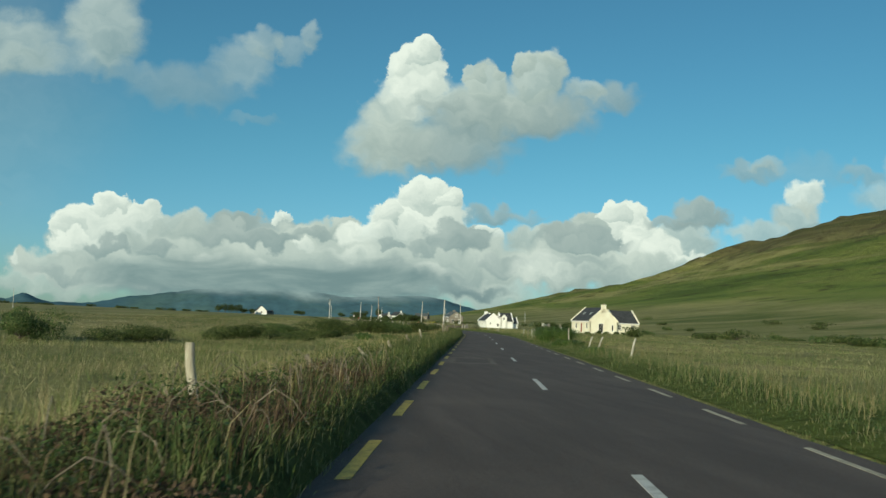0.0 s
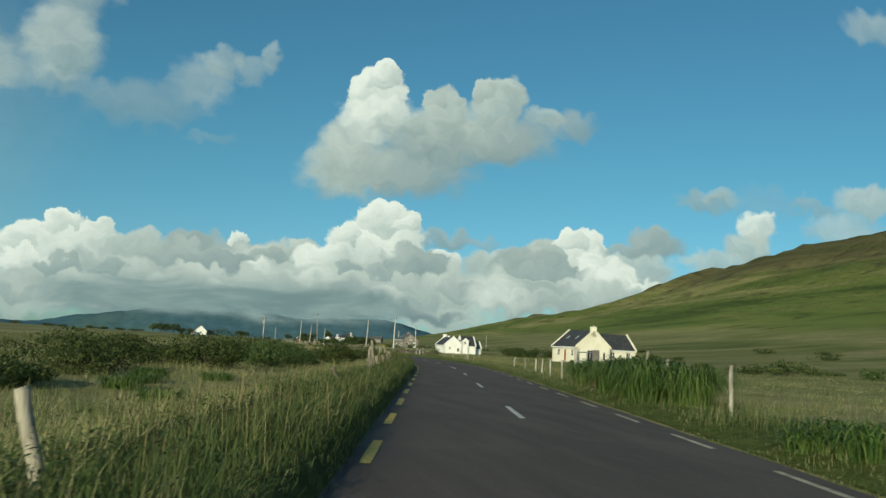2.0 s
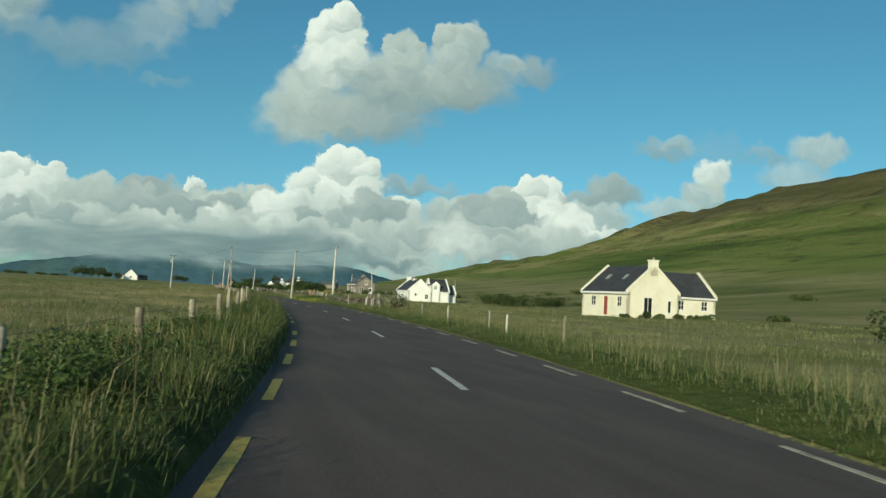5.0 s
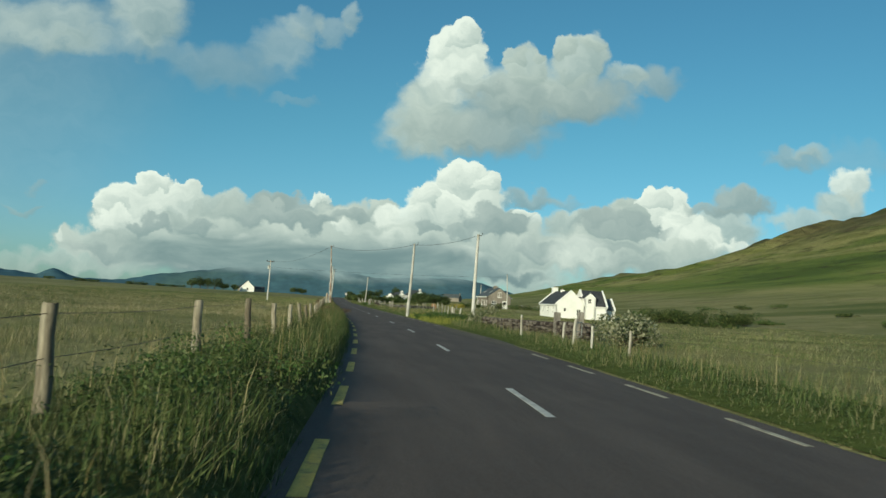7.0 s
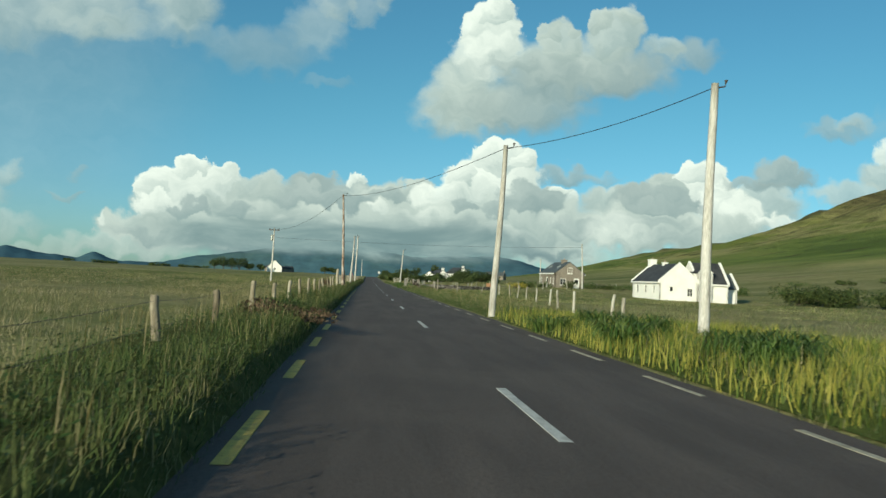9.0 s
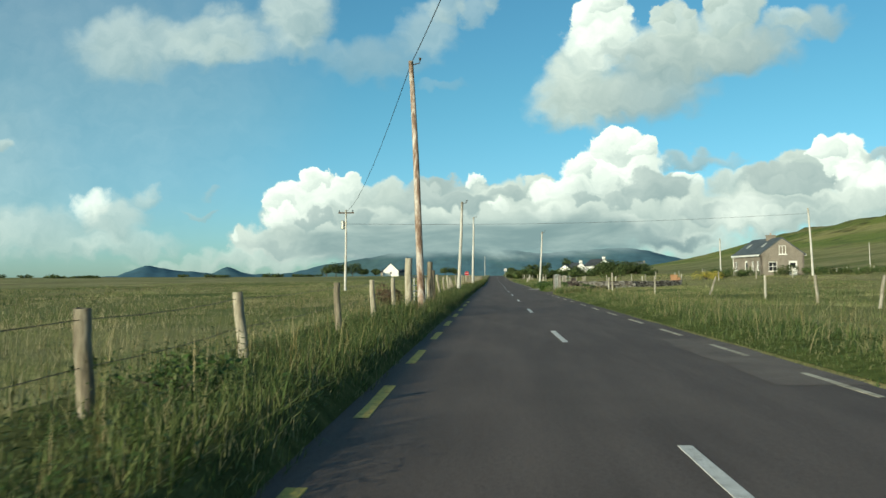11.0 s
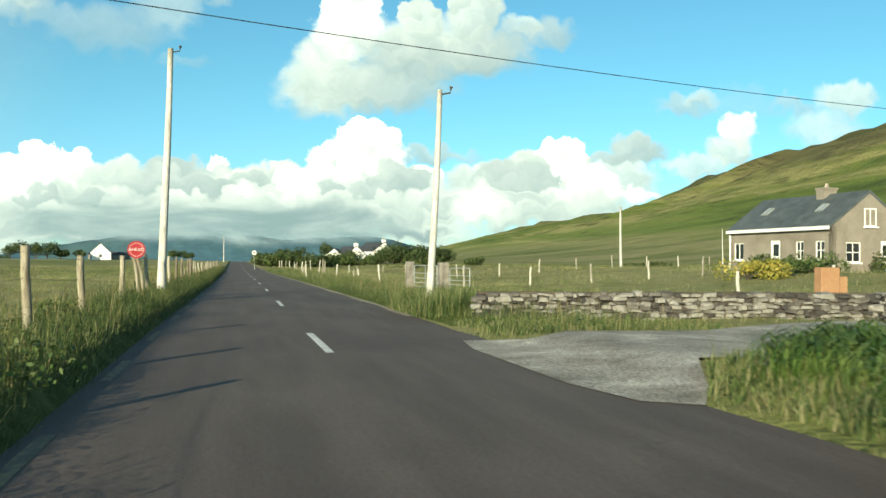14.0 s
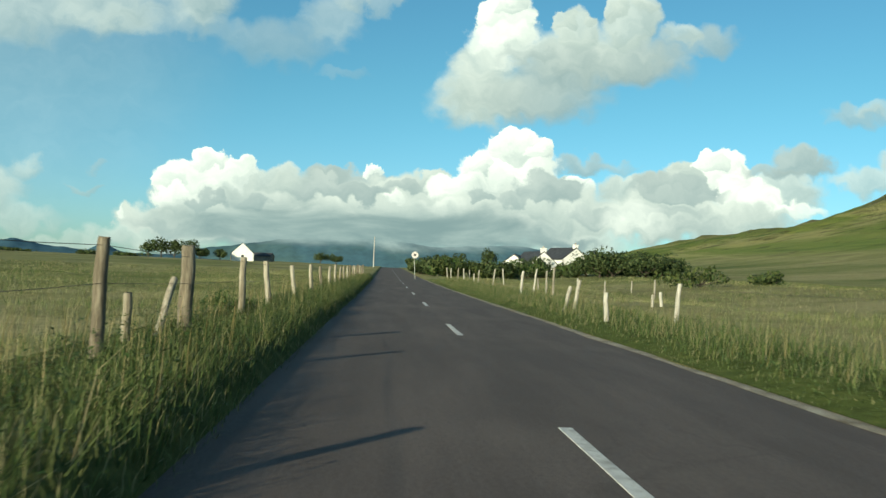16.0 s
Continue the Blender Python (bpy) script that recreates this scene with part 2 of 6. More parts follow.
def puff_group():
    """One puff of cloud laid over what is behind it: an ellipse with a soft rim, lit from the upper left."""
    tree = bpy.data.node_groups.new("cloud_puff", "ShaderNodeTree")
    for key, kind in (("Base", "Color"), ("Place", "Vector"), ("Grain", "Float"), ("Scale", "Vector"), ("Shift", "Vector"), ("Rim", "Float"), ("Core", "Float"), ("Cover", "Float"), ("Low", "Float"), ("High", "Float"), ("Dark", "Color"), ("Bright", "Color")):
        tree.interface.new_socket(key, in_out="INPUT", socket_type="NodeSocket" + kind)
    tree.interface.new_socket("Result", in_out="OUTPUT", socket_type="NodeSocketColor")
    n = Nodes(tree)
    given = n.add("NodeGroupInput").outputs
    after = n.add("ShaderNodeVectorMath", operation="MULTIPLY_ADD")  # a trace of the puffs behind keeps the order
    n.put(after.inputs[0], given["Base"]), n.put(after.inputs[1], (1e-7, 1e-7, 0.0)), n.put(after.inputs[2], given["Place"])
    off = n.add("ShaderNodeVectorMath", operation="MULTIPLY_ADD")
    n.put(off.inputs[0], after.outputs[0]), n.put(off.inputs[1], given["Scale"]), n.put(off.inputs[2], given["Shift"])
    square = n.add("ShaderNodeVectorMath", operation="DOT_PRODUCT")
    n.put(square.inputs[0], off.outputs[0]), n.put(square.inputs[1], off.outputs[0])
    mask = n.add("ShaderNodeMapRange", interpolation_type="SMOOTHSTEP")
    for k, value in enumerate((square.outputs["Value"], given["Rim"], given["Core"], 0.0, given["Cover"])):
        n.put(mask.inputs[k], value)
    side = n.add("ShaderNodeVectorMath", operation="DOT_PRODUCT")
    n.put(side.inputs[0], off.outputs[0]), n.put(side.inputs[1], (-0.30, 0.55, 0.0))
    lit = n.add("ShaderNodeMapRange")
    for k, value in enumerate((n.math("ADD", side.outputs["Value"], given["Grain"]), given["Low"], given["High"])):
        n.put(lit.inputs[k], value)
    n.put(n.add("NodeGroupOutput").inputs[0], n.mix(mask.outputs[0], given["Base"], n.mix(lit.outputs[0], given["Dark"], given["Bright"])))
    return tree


def build_world():
    puff = puff_group()
    world = bpy.data.worlds.new("world")
    scene.world = world
    world.use_nodes = True
    tree = world.node_tree
    tree.nodes.clear()
    n = Nodes(tree)
    sky = n.add("ShaderNodeTexSky", sky_type="NISHITA", sun_disc=False, sun_elevation=radians(SUN_EL), sun_rotation=radians(180 + SUN_AZ), altitude=50.0, air_density=1.0, dust_density=0.4, ozone_density=2.0)
    way = n.add("ShaderNodeTexCoord").outputs["Generated"]
    split = n.add("ShaderNodeSeparateXYZ")
    n.put(split.inputs[0], way)
    x, y, z = split.outputs
    ahead = n.step(0.12, 0.35, y)
    near = n.math("MAXIMUM", y, 0.05)
    join = n.add("ShaderNodeCombineXYZ")
    n.put(join.inputs[0], n.math("DIVIDE", x, near)), n.put(join.inputs[1], n.math("DIVIDE", z, near))
    flat = join.outputs[0]

    def vector(op, a, b, c=None):
        node = n.add("ShaderNodeVectorMath", operation=op)
        for k, value in enumerate((a, b) if c is None else (a, b, c)):
            n.put(node.inputs[k], value)
        return node.outputs["Value" if op == "DOT_PRODUCT" else 0]

    def wander(scale, detail, rough, amount):
        """A field of small shifts, none on average."""
        return vector("MULTIPLY_ADD", n.noise(flat, scale, detail, rough, color=True), (amount, amount * 0.8, 0.0), (-amount * 0.5, -amount * 0.4, 0.0))

    # every outline is bent by large billows, small billows and frayed edges
    billow = n.math("MULTIPLY", n.math("SUBTRACT", 0.40, n.cells(vector("ADD", flat, wander(30.0, 3.0, 0.6, 0.02)), 42.0, 0.25)), -0.018)
    lift = n.add("ShaderNodeCombineXYZ")
    n.put(lift.inputs[1], billow)
    place = vector("ADD", vector("ADD", flat, wander(12.0, 3.0, 0.55, 0.034)), vector("ADD", wander(48.0, 6.0, 0.68, 0.026), lift.outputs[0]))
    wide = n.add("ShaderNodeMapping")
    n.put(wide.inputs["Vector"], place)
    wide.inputs["Scale"].default_value = (1.0, 1.7, 1.0)
    body = n.math("SUBTRACT", n.noise(wide.outputs[0], 22.0, 6.0, 0.60, 0.3), 0.5)
    grain = n.math("MULTIPLY_ADD", body, 2.1, n.math("MULTIPLY", billow, -14.0))

    base = n.mix(1.0, sky.outputs[0], n.mix(n.step(0.22, 0.0, z), (SKY_TINT[0], SKY_TINT[1], SKY_TINT[2], 1), (SKY_TINT[0] * 1.05, SKY_TINT[1] * 0.94, SKY_TINT[2] * 1.22, 1)), "MULTIPLY")
    clear = base
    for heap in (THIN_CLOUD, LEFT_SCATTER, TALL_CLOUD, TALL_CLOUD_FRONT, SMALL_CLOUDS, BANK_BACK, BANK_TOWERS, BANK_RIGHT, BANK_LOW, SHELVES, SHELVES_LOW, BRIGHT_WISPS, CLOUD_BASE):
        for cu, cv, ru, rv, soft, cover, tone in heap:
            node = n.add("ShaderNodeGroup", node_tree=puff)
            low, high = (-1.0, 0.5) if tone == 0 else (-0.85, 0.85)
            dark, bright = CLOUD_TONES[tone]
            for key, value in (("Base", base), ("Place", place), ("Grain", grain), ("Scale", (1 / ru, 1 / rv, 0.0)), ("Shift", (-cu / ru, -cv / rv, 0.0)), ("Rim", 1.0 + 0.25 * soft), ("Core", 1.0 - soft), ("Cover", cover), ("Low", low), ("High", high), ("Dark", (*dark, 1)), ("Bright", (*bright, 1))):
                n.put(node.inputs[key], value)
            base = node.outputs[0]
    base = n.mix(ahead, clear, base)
    # scattered cloud in the rest of the sky
    rest = n.math("MULTIPLY", n.step(0.52, 0.66, n.noise(way, 3.2, 6.0, 0.55)), n.math("SUBTRACT", 1.0, ahead))
    base = n.mix(n.math("MULTIPLY", rest, 0.8), base, (0.62, 0.66, 0.66, 1))
    shade = n.add("ShaderNodeBackground")
    n.put(shade.inputs[0], base)
    shade.inputs[1].default_value = 1.0
    n.put(n.add("ShaderNodeOutputWorld").inputs[0], shade.outputs[0])


build_world()


# ---------------------------------------------------------------- materials
def material(name, stops, scale=6.0, rough=0.8, fine=60.0, bump=0.15, metal=0.0, per_piece=0.0, distort=0.3, fine_amount=0.25, bump_scale=None, island=False, spec=0.3, stretch=1.0):
    """A surface with two scales of variation: patches that run through the colours, and a fine grain."""
    m = bpy.data.materials.new(name)
    m.use_nodes = True
    n = Nodes(m.node_tree)
    shader = m.node_tree.nodes["Principled BSDF"]
    where = n.add("ShaderNodeNewGeometry").outputs["Position"]
    if stretch != 1.0:
        grown = n.add("ShaderNodeMapping")
        n.put(grown.inputs["Vector"], where)
        grown.inputs["Scale"].default_value = (1.0, 1.0, stretch)
        where = grown.outputs[0]
    fac = n.noise(where, scale, 5.0, 0.6, distort)
    if per_piece:
        chance = n.add("ShaderNodeNewGeometry").outputs["Random Per Island"] if island else n.add("ShaderNodeObjectInfo").outputs["Random"]
        fac = n.math("ADD", fac, n.math("MULTIPLY", n.math("SUBTRACT", chance, 0.5), per_piece))
    k = len(stops)
    colour = n.ramp(fac, [(0.28 + 0.44 * i / max(k - 1, 1), c) for i, c in enumerate(stops)])
    grain = n.noise(where, fine, 3.0, 0.6)
    colour = n.mix(fine_amount, colour, n.ramp(grain, [(0.3, 0.0), (0.7, 1.0)]), "OVERLAY")
    n.put(shader.inputs["Base Color"], colour)
    shader.inputs["Roughness"].default_value, shader.inputs["Metallic"].default_value = rough, metal
    shader.inputs["Specular IOR Level"].default_value = spec
    if bump:
        b = n.add("ShaderNodeBump")
        b.inputs["Strength"].default_value, b.inputs["Distance"].default_value = bump, 0.02
        n.put(b.inputs["Height"], n.noise(where, bump_scale or fine, 4.0, 0.6))
        n.put(shader.inputs["Normal"], b.outputs[0])
    return m


def leaf_material(name, stops, scale, per_piece=0.9, rough=0.6, through=0.15):
    """Leaves and blades: a little light passes through."""
    m = material(name, stops, scale, rough, 25.0, 0.0, per_piece=per_piece, island=True, fine_amount=0.12)
    n = Nodes(m.node_tree)
    shader = m.node_tree.nodes["Principled BSDF"]
    colour = shader.inputs["Base Color"].links[0].from_socket
    thin = n.add("ShaderNodeBsdfTranslucent")
    n.put(thin.inputs[0], colour)
    mixed = n.add("ShaderNodeMixShader")
    mixed.inputs[0].default_value = through
    n.put(mixed.inputs[1], shader.outputs[0]), n.put(mixed.inputs[2], thin.outputs[0])
    n.put(m.node_tree.nodes["Material Output"].inputs[0], mixed.outputs[0])
    return m


def asphalt_material():
    m = bpy.data.materials.new("asphalt")
    m.use_nodes = True
    n = Nodes(m.node_tree)
    shader = m.node_tree.nodes["Principled BSDF"]
    where = n.add("ShaderNodeNewGeometry").outputs["Position"]
    long = n.add("ShaderNodeMapping")
    n.put(long.inputs["Vector"], where)
    long.inputs["Scale"].default_value = (1.0, 0.12, 1.0)
    streak = n.noise(long.outputs[0], 1.6, 5.0, 0.6)
    patch = n.noise(where, 0.35, 4.0, 0.55)
    grain = n.noise(where, 130.0, 2.0, 0.7)
    colour = n.mix(n.step(0.35, 0.7, streak), (0.080, 0.064, 0.058, 1), (0.112, 0.090, 0.081, 1))
    colour = n.mix(n.math("MULTIPLY", n.step(0.5, 0.75, patch), 0.3), colour, (0.150, 0.122, 0.106, 1))
    stone = n.noise(where, 26.0, 4.0, 0.75)
    crack = n.add("ShaderNodeTexVoronoi", feature="DISTANCE_TO_EDGE")
    bent = n.add("ShaderNodeVectorMath", operation="MULTIPLY_ADD")
    n.put(bent.inputs[0], n.noise(where, 0.9, 4.0, 0.6, color=True))
    bent.inputs[1].default_value = (1.6, 1.6, 0.0)
    n.put(bent.inputs[2], where)
    n.put(crack.inputs["Vector"], bent.outputs[0])
    crack.inputs["Scale"].default_value = 0.22
    seam = n.math("MULTIPLY", n.step(0.008, 0.0, crack.outputs[0]), n.step(0.50, 0.62, patch))
    colour = n.mix(n.math("MULTIPLY", seam, 0.22), colour, (0.030, 0.024, 0.021, 1))
    colour = n.mix(0.30, colour, n.ramp(stone, [(0.3, 0.0), (0.7, 1.0)]), "OVERLAY")
    colour = n.mix(0.40, colour, n.ramp(grain, [(0.3, 0.0), (0.7, 1.0)]), "OVERLAY")
    n.put(shader.inputs["Base Color"], colour)
    shader.inputs["Roughness"].default_value = 0.85
    shader.inputs["Specular IOR Level"].default_value = 0.25
    b = n.add("ShaderNodeBump")
    b.inputs["Strength"].default_value, b.inputs["Distance"].default_value = 0.5, 0.006
    n.put(b.inputs["Height"], grain)
    n.put(shader.inputs["Normal"], b.outputs[0])
    return m


def ground_material():
    m = bpy.data.materials.new("rough_pasture")
    m.use_nodes = True
    n = Nodes(m.node_tree)
    shader = m.node_tree.nodes["Principled BSDF"]
    where = n.add("ShaderNodeNewGeometry").outputs["Position"]
    split = n.add("ShaderNodeSeparateXYZ")
    n.put(split.inputs[0], where)
    x, y, z = split.outputs
    wide = n.add("ShaderNodeMapping")
    n.put(wide.inputs["Vector"], where)
    wide.inputs["Scale"].default_value = (0.010, 0.020, 0.03)
    field = n.noise(wide.outputs[0], 1.0, 5.0, 0.6, 0.8)
    clump = n.noise(where, 0.22, 6.0, 0.65, 0.5)
    tuft = n.noise(where, 2.4, 5.0, 0.7)
    pasture = n.ramp(field, [(0.30, (0.080, 0.105, 0.030)), (0.40, (0.150, 0.162, 0.056)), (0.48, (0.205, 0.200, 0.084)), (0.58, (0.280, 0.250, 0.122)), (0.70, (0.150, 0.140, 0.060))])
    pasture = n.mix(n.math("MULTIPLY", n.step(0.45, 0.70, clump), 0.65), pasture, (0.125, 0.142, 0.042, 1))
    # the hill: grass, bracken, heather and outcrops
    rock = n.noise(where, 0.035, 7.0, 0.62, 0.4)
    bands = n.add("ShaderNodeMapping")
    n.put(bands.inputs["Vector"], where)
    bands.inputs["Scale"].default_value = (0.004, 0.0022, 0.036)
    slope = n.ramp(n.noise(bands.outputs[0], 1.0, 7.0, 0.60, 0.7), [(0.34, (0.078, 0.112, 0.026)), (0.43, (0.140, 0.180, 0.042)), (0.50, (0.165, 0.188, 0.052)), (0.57, (0.290, 0.270, 0.110)), (0.64, (0.185, 0.195, 0.060)), (0.70, (0.125, 0.112, 0.050))])
    slope = n.mix(n.math("MULTIPLY", n.step(0.54, 0.66, rock), 0.75), slope, (0.048, 0.046, 0.020, 1))
    high = n.math("ADD", z, n.math("MULTIPLY", n.math("SUBTRACT", rock, 0.5), 80.0))
    slope = n.mix(n.math("MULTIPLY", n.step(85.0, 130.0, high), 0.7), slope, (0.082, 0.070, 0.038, 1))
    colour = n.mix(n.step(6.0, 30.0, z), pasture, slope)
    colour = n.mix(0.30, colour, n.ramp(tuft, [(0.25, 0.0), (0.75, 1.0)]), "OVERLAY")
    n.put(shader.inputs["Base Color"], colour)
    shader.inputs["Roughness"].default_value = 0.95
    shader.inputs["Specular IOR Level"].default_value = 0.1
    b = n.add("ShaderNodeBump")
    b.inputs["Strength"].default_value, b.inputs["Distance"].default_value = 0.8, 0.5
    crag = n.math("MULTIPLY", n.math("MULTIPLY", n.noise(where, 0.045, 7.0, 0.68, 0.6), n.step(12.0, 70.0, z)), 26.0)
    n.put(b.inputs["Height"], n.math("ADD", n.math("ADD", n.math("MULTIPLY", tuft, 0.3), clump), crag))
    n.put(shader.inputs["Normal"], b.outputs[0])
    return m


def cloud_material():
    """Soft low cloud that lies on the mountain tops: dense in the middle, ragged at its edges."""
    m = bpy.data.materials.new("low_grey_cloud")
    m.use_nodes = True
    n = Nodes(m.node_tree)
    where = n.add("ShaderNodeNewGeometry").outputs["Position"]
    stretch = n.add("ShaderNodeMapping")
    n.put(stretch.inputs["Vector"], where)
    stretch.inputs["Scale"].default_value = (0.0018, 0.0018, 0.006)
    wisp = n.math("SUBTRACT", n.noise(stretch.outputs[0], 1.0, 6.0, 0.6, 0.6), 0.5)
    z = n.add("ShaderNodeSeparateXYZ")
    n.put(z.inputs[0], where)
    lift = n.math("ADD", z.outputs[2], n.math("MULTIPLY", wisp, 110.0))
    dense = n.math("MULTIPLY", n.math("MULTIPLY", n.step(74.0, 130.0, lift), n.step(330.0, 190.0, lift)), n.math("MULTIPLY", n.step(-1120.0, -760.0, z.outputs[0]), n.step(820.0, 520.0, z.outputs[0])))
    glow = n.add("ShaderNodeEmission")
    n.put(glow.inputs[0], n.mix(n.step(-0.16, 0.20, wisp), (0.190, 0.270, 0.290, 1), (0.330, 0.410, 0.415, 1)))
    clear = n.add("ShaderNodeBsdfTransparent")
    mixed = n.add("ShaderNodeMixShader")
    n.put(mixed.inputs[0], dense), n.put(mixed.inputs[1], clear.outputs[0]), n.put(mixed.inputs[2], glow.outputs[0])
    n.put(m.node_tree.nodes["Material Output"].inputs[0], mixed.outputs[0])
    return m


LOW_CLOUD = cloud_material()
ASPHALT = asphalt_material()
SWARD = material("short_grass_and_soil", [(0.050, 0.062, 0.018), (0.085, 0.108, 0.028), (0.130, 0.140, 0.045)], 2.6, 1.0, 30.0, 0.9, spec=0.05)
THATCH = material("dead_grass_and_soil", [(0.044, 0.048, 0.018), (0.078, 0.086, 0.028), (0.130, 0.130, 0.050)], 2.2, 1.0, 30.0, 0.8, spec=0.05)
PASTURE = ground_material()
WHITE_LINE = material("worn_white_line", [(0.30, 0.29, 0.27), (0.52, 0.52, 0.50), (0.62, 0.62, 0.60)], 5.0, 0.75, 90.0, 0.2)
YELLOW_LINE = material("worn_yellow_line", [(0.26, 0.20, 0.08), (0.52, 0.39, 0.09), (0.62, 0.47, 0.12)], 7.0, 0.75, 80.0, 0.2)
FADED_LINE = material("nearly_worn_off_yellow_line", [(0.10, 0.080, 0.062), (0.14, 0.112, 0.080), (0.30, 0.24, 0.11)], 9.0, 0.8, 80.0, 0.2)
EDGE_LINE = material("dusty_edge_line", [(0.16, 0.15, 0.12), (0.38, 0.35, 0.27), (0.50, 0.47, 0.38)], 3.0, 0.85, 70.0, 0.2)
GRAVEL = material("pale_gravel", [(0.15, 0.133, 0.113), (0.24, 0.218, 0.188), (0.33, 0.305, 0.268), (0.52, 0.485, 0.435)], 1.1, 0.95, 34.0, 1.0, fine_amount=0.75, bump_scale=22.0)
DUST = material("verge_dust", [(0.14, 0.115, 0.08), (0.27, 0.235, 0.18), (0.40, 0.36, 0.29)], 2.0, 0.95, 50.0, 0.6, fine_amount=0.4)
POLE_WOOD = material("weathered_pole_wood", [(0.28, 0.26, 0.23), (0.45, 0.44, 0.41), (0.58, 0.57, 0.55)], 9.0, 0.85, 40.0, 0.4, per_piece=0.25, stretch=0.14)
BROWN_POLE = material("brown_tarred_pole_wood", [(0.10, 0.062, 0.045), (0.24, 0.165, 0.125), (0.42, 0.37, 0.33), (0.58, 0.55, 0.51)], 7.0, 0.85, 40.0, 0.5, stretch=0.2, distort=1.0)
POST_WOOD = material("grey_fence_post_wood", [(0.13, 0.11, 0.08), (0.25, 0.22, 0.165), (0.38, 0.35, 0.28)], 14.0, 0.9, 45.0, 0.5, per_piece=0.45, stretch=0.15)
PALE_POST = material("pale_fence_post_wood", [(0.20, 0.18, 0.14), (0.36, 0.34, 0.29), (0.48, 0.46, 0.41)], 12.0, 0.9, 45.0, 0.4, per_piece=0.4, stretch=0.15)
WIRE = material("rusty_fence_wire", [(0.06, 0.05, 0.045), (0.11, 0.09, 0.08)], 8.0, 0.6, 80.0, 0.0, metal=0.4)
CABLE = material("black_cable", [(0.015, 0.015, 0.016), (0.03, 0.03, 0.03)], 5.0, 0.5, 40.0, 0.0)
STEEL = material("galvanised_steel", [(0.26, 0.28, 0.27), (0.36, 0.38, 0.37), (0.44, 0.46, 0.45)], 4.0, 0.5, 60.0, 0.05, metal=0.5)
STONE = material("dry_wall_stone", [(0.034, 0.027, 0.025), (0.060, 0.049, 0.043), (0.086, 0.072, 0.063), (0.112, 0.096, 0.084), (0.165, 0.148, 0.130)], 2.5, 0.9, 22.0, 0.6, per_piece=1.0)
CONCRETE = material("rough_concrete", [(0.12, 0.110, 0.095), (0.20, 0.185, 0.165), (0.28, 0.265, 0.24)], 3.0, 0.9, 35.0, 0.4)
CREAM = material("cream_render", [(0.70, 0.66, 0.52), (0.77, 0.73, 0.60), (0.81, 0.78, 0.66)], 0.7, 0.85, 40.0, 0.1, fine_amount=0.08)
WHITEWASH = material("white_render", [(0.72, 0.72, 0.70), (0.80, 0.80, 0.78), (0.84, 0.84, 0.83)], 0.7, 0.85, 40.0, 0.1, fine_amount=0.08)
PEBBLEDASH = material("grey_pebbledash", [(0.17, 0.150, 0.125), (0.225, 0.200, 0.170), (0.28, 0.25, 0.215)], 0.8, 0.95, 45.0, 0.4, fine_amount=0.3)
SLATE = material("dark_roof_slate", [(0.030, 0.032, 0.036), (0.048, 0.050, 0.056), (0.070, 0.074, 0.080)], 1.2, 0.65, 18.0, 0.3)
GREY_SLATE = material("blue_grey_slate", [(0.045, 0.055, 0.060), (0.075, 0.088, 0.095), (0.11, 0.125, 0.13)], 1.2, 0.6, 18.0, 0.3)
WHITE_PAINT = material("white_gloss_paint", [(0.70, 0.70, 0.68), (0.80, 0.80, 0.78)], 1.5, 0.5, 30.0, 0.0, fine_amount=0.05)
RED_DOOR = material("brick_red_door_paint", [(0.22, 0.055, 0.030), (0.30, 0.075, 0.042)], 1.5, 0.5, 30.0, 0.0, fine_amount=0.1)
GLASS = material("dark_window_glass", [(0.012, 0.014, 0.016), (0.03, 0.034, 0.04)], 0.8, 0.08, 5.0, 0.0, spec=0.6, fine_amount=0.0)
SIGN_RED = material("faded_red_sign_paint", [(0.27, 0.012, 0.020), (0.36, 0.022, 0.032)], 6.0, 0.5, 40.0, 0.0, fine_amount=0.15)
SIGN_WHITE = material("scratched_white_sign_paint", [(0.45, 0.42, 0.42), (0.75, 0.73, 0.72)], 12.0, 0.5, 60.0, 0.0)
WOOD_BOARD = material("orange_brown_board", [(0.28, 0.15, 0.08), (0.36, 0.21, 0.12)], 3.0, 0.8, 30.0, 0.2)
# the blue of distant haze is painted into the mountains' base colour
MOUNTAIN = material("haze_blue_mountain", [(0.050, 0.106, 0.150), (0.062, 0.124, 0.164), (0.088, 0.150, 0.146)], 0.0022, 1.0, 0.02, 0.0, fine_amount=0.15, spec=0.0)
GRASS = leaf_material("verge_grass", [(0.052, 0.090, 0.024), (0.092, 0.140, 0.038), (0.155, 0.190, 0.062), (0.250, 0.235, 0.120)], 0.9, 0.8, 0.6, 0.3)
# darker copy of the verge grass: the verge's shade is put into the colour
UNDERGROWTH = leaf_material("shade_darkened_undergrowth", [(0.036, 0.062, 0.018), (0.066, 0.102, 0.028), (0.115, 0.135, 0.048)], 0.9, 0.8, 0.8, 0.2)
LUSH = leaf_material("lush_strap_leaves", [(0.044, 0.092, 0.018), (0.085, 0.150, 0.032), (0.150, 0.205, 0.060)], 0.8, 0.9)
DRY = leaf_material("dry_seeding_grass", [(0.130, 0.110, 0.040), (0.230, 0.190, 0.085), (0.340, 0.290, 0.160)], 0.6, 0.9, 0.8, 0.25)
FIELD_GRASS = leaf_material("field_rushes", [(0.095, 0.118, 0.038), (0.180, 0.180, 0.076), (0.290, 0.248, 0.132), (0.420, 0.355, 0.225)], 0.11, 0.7, 0.7, 0.25)
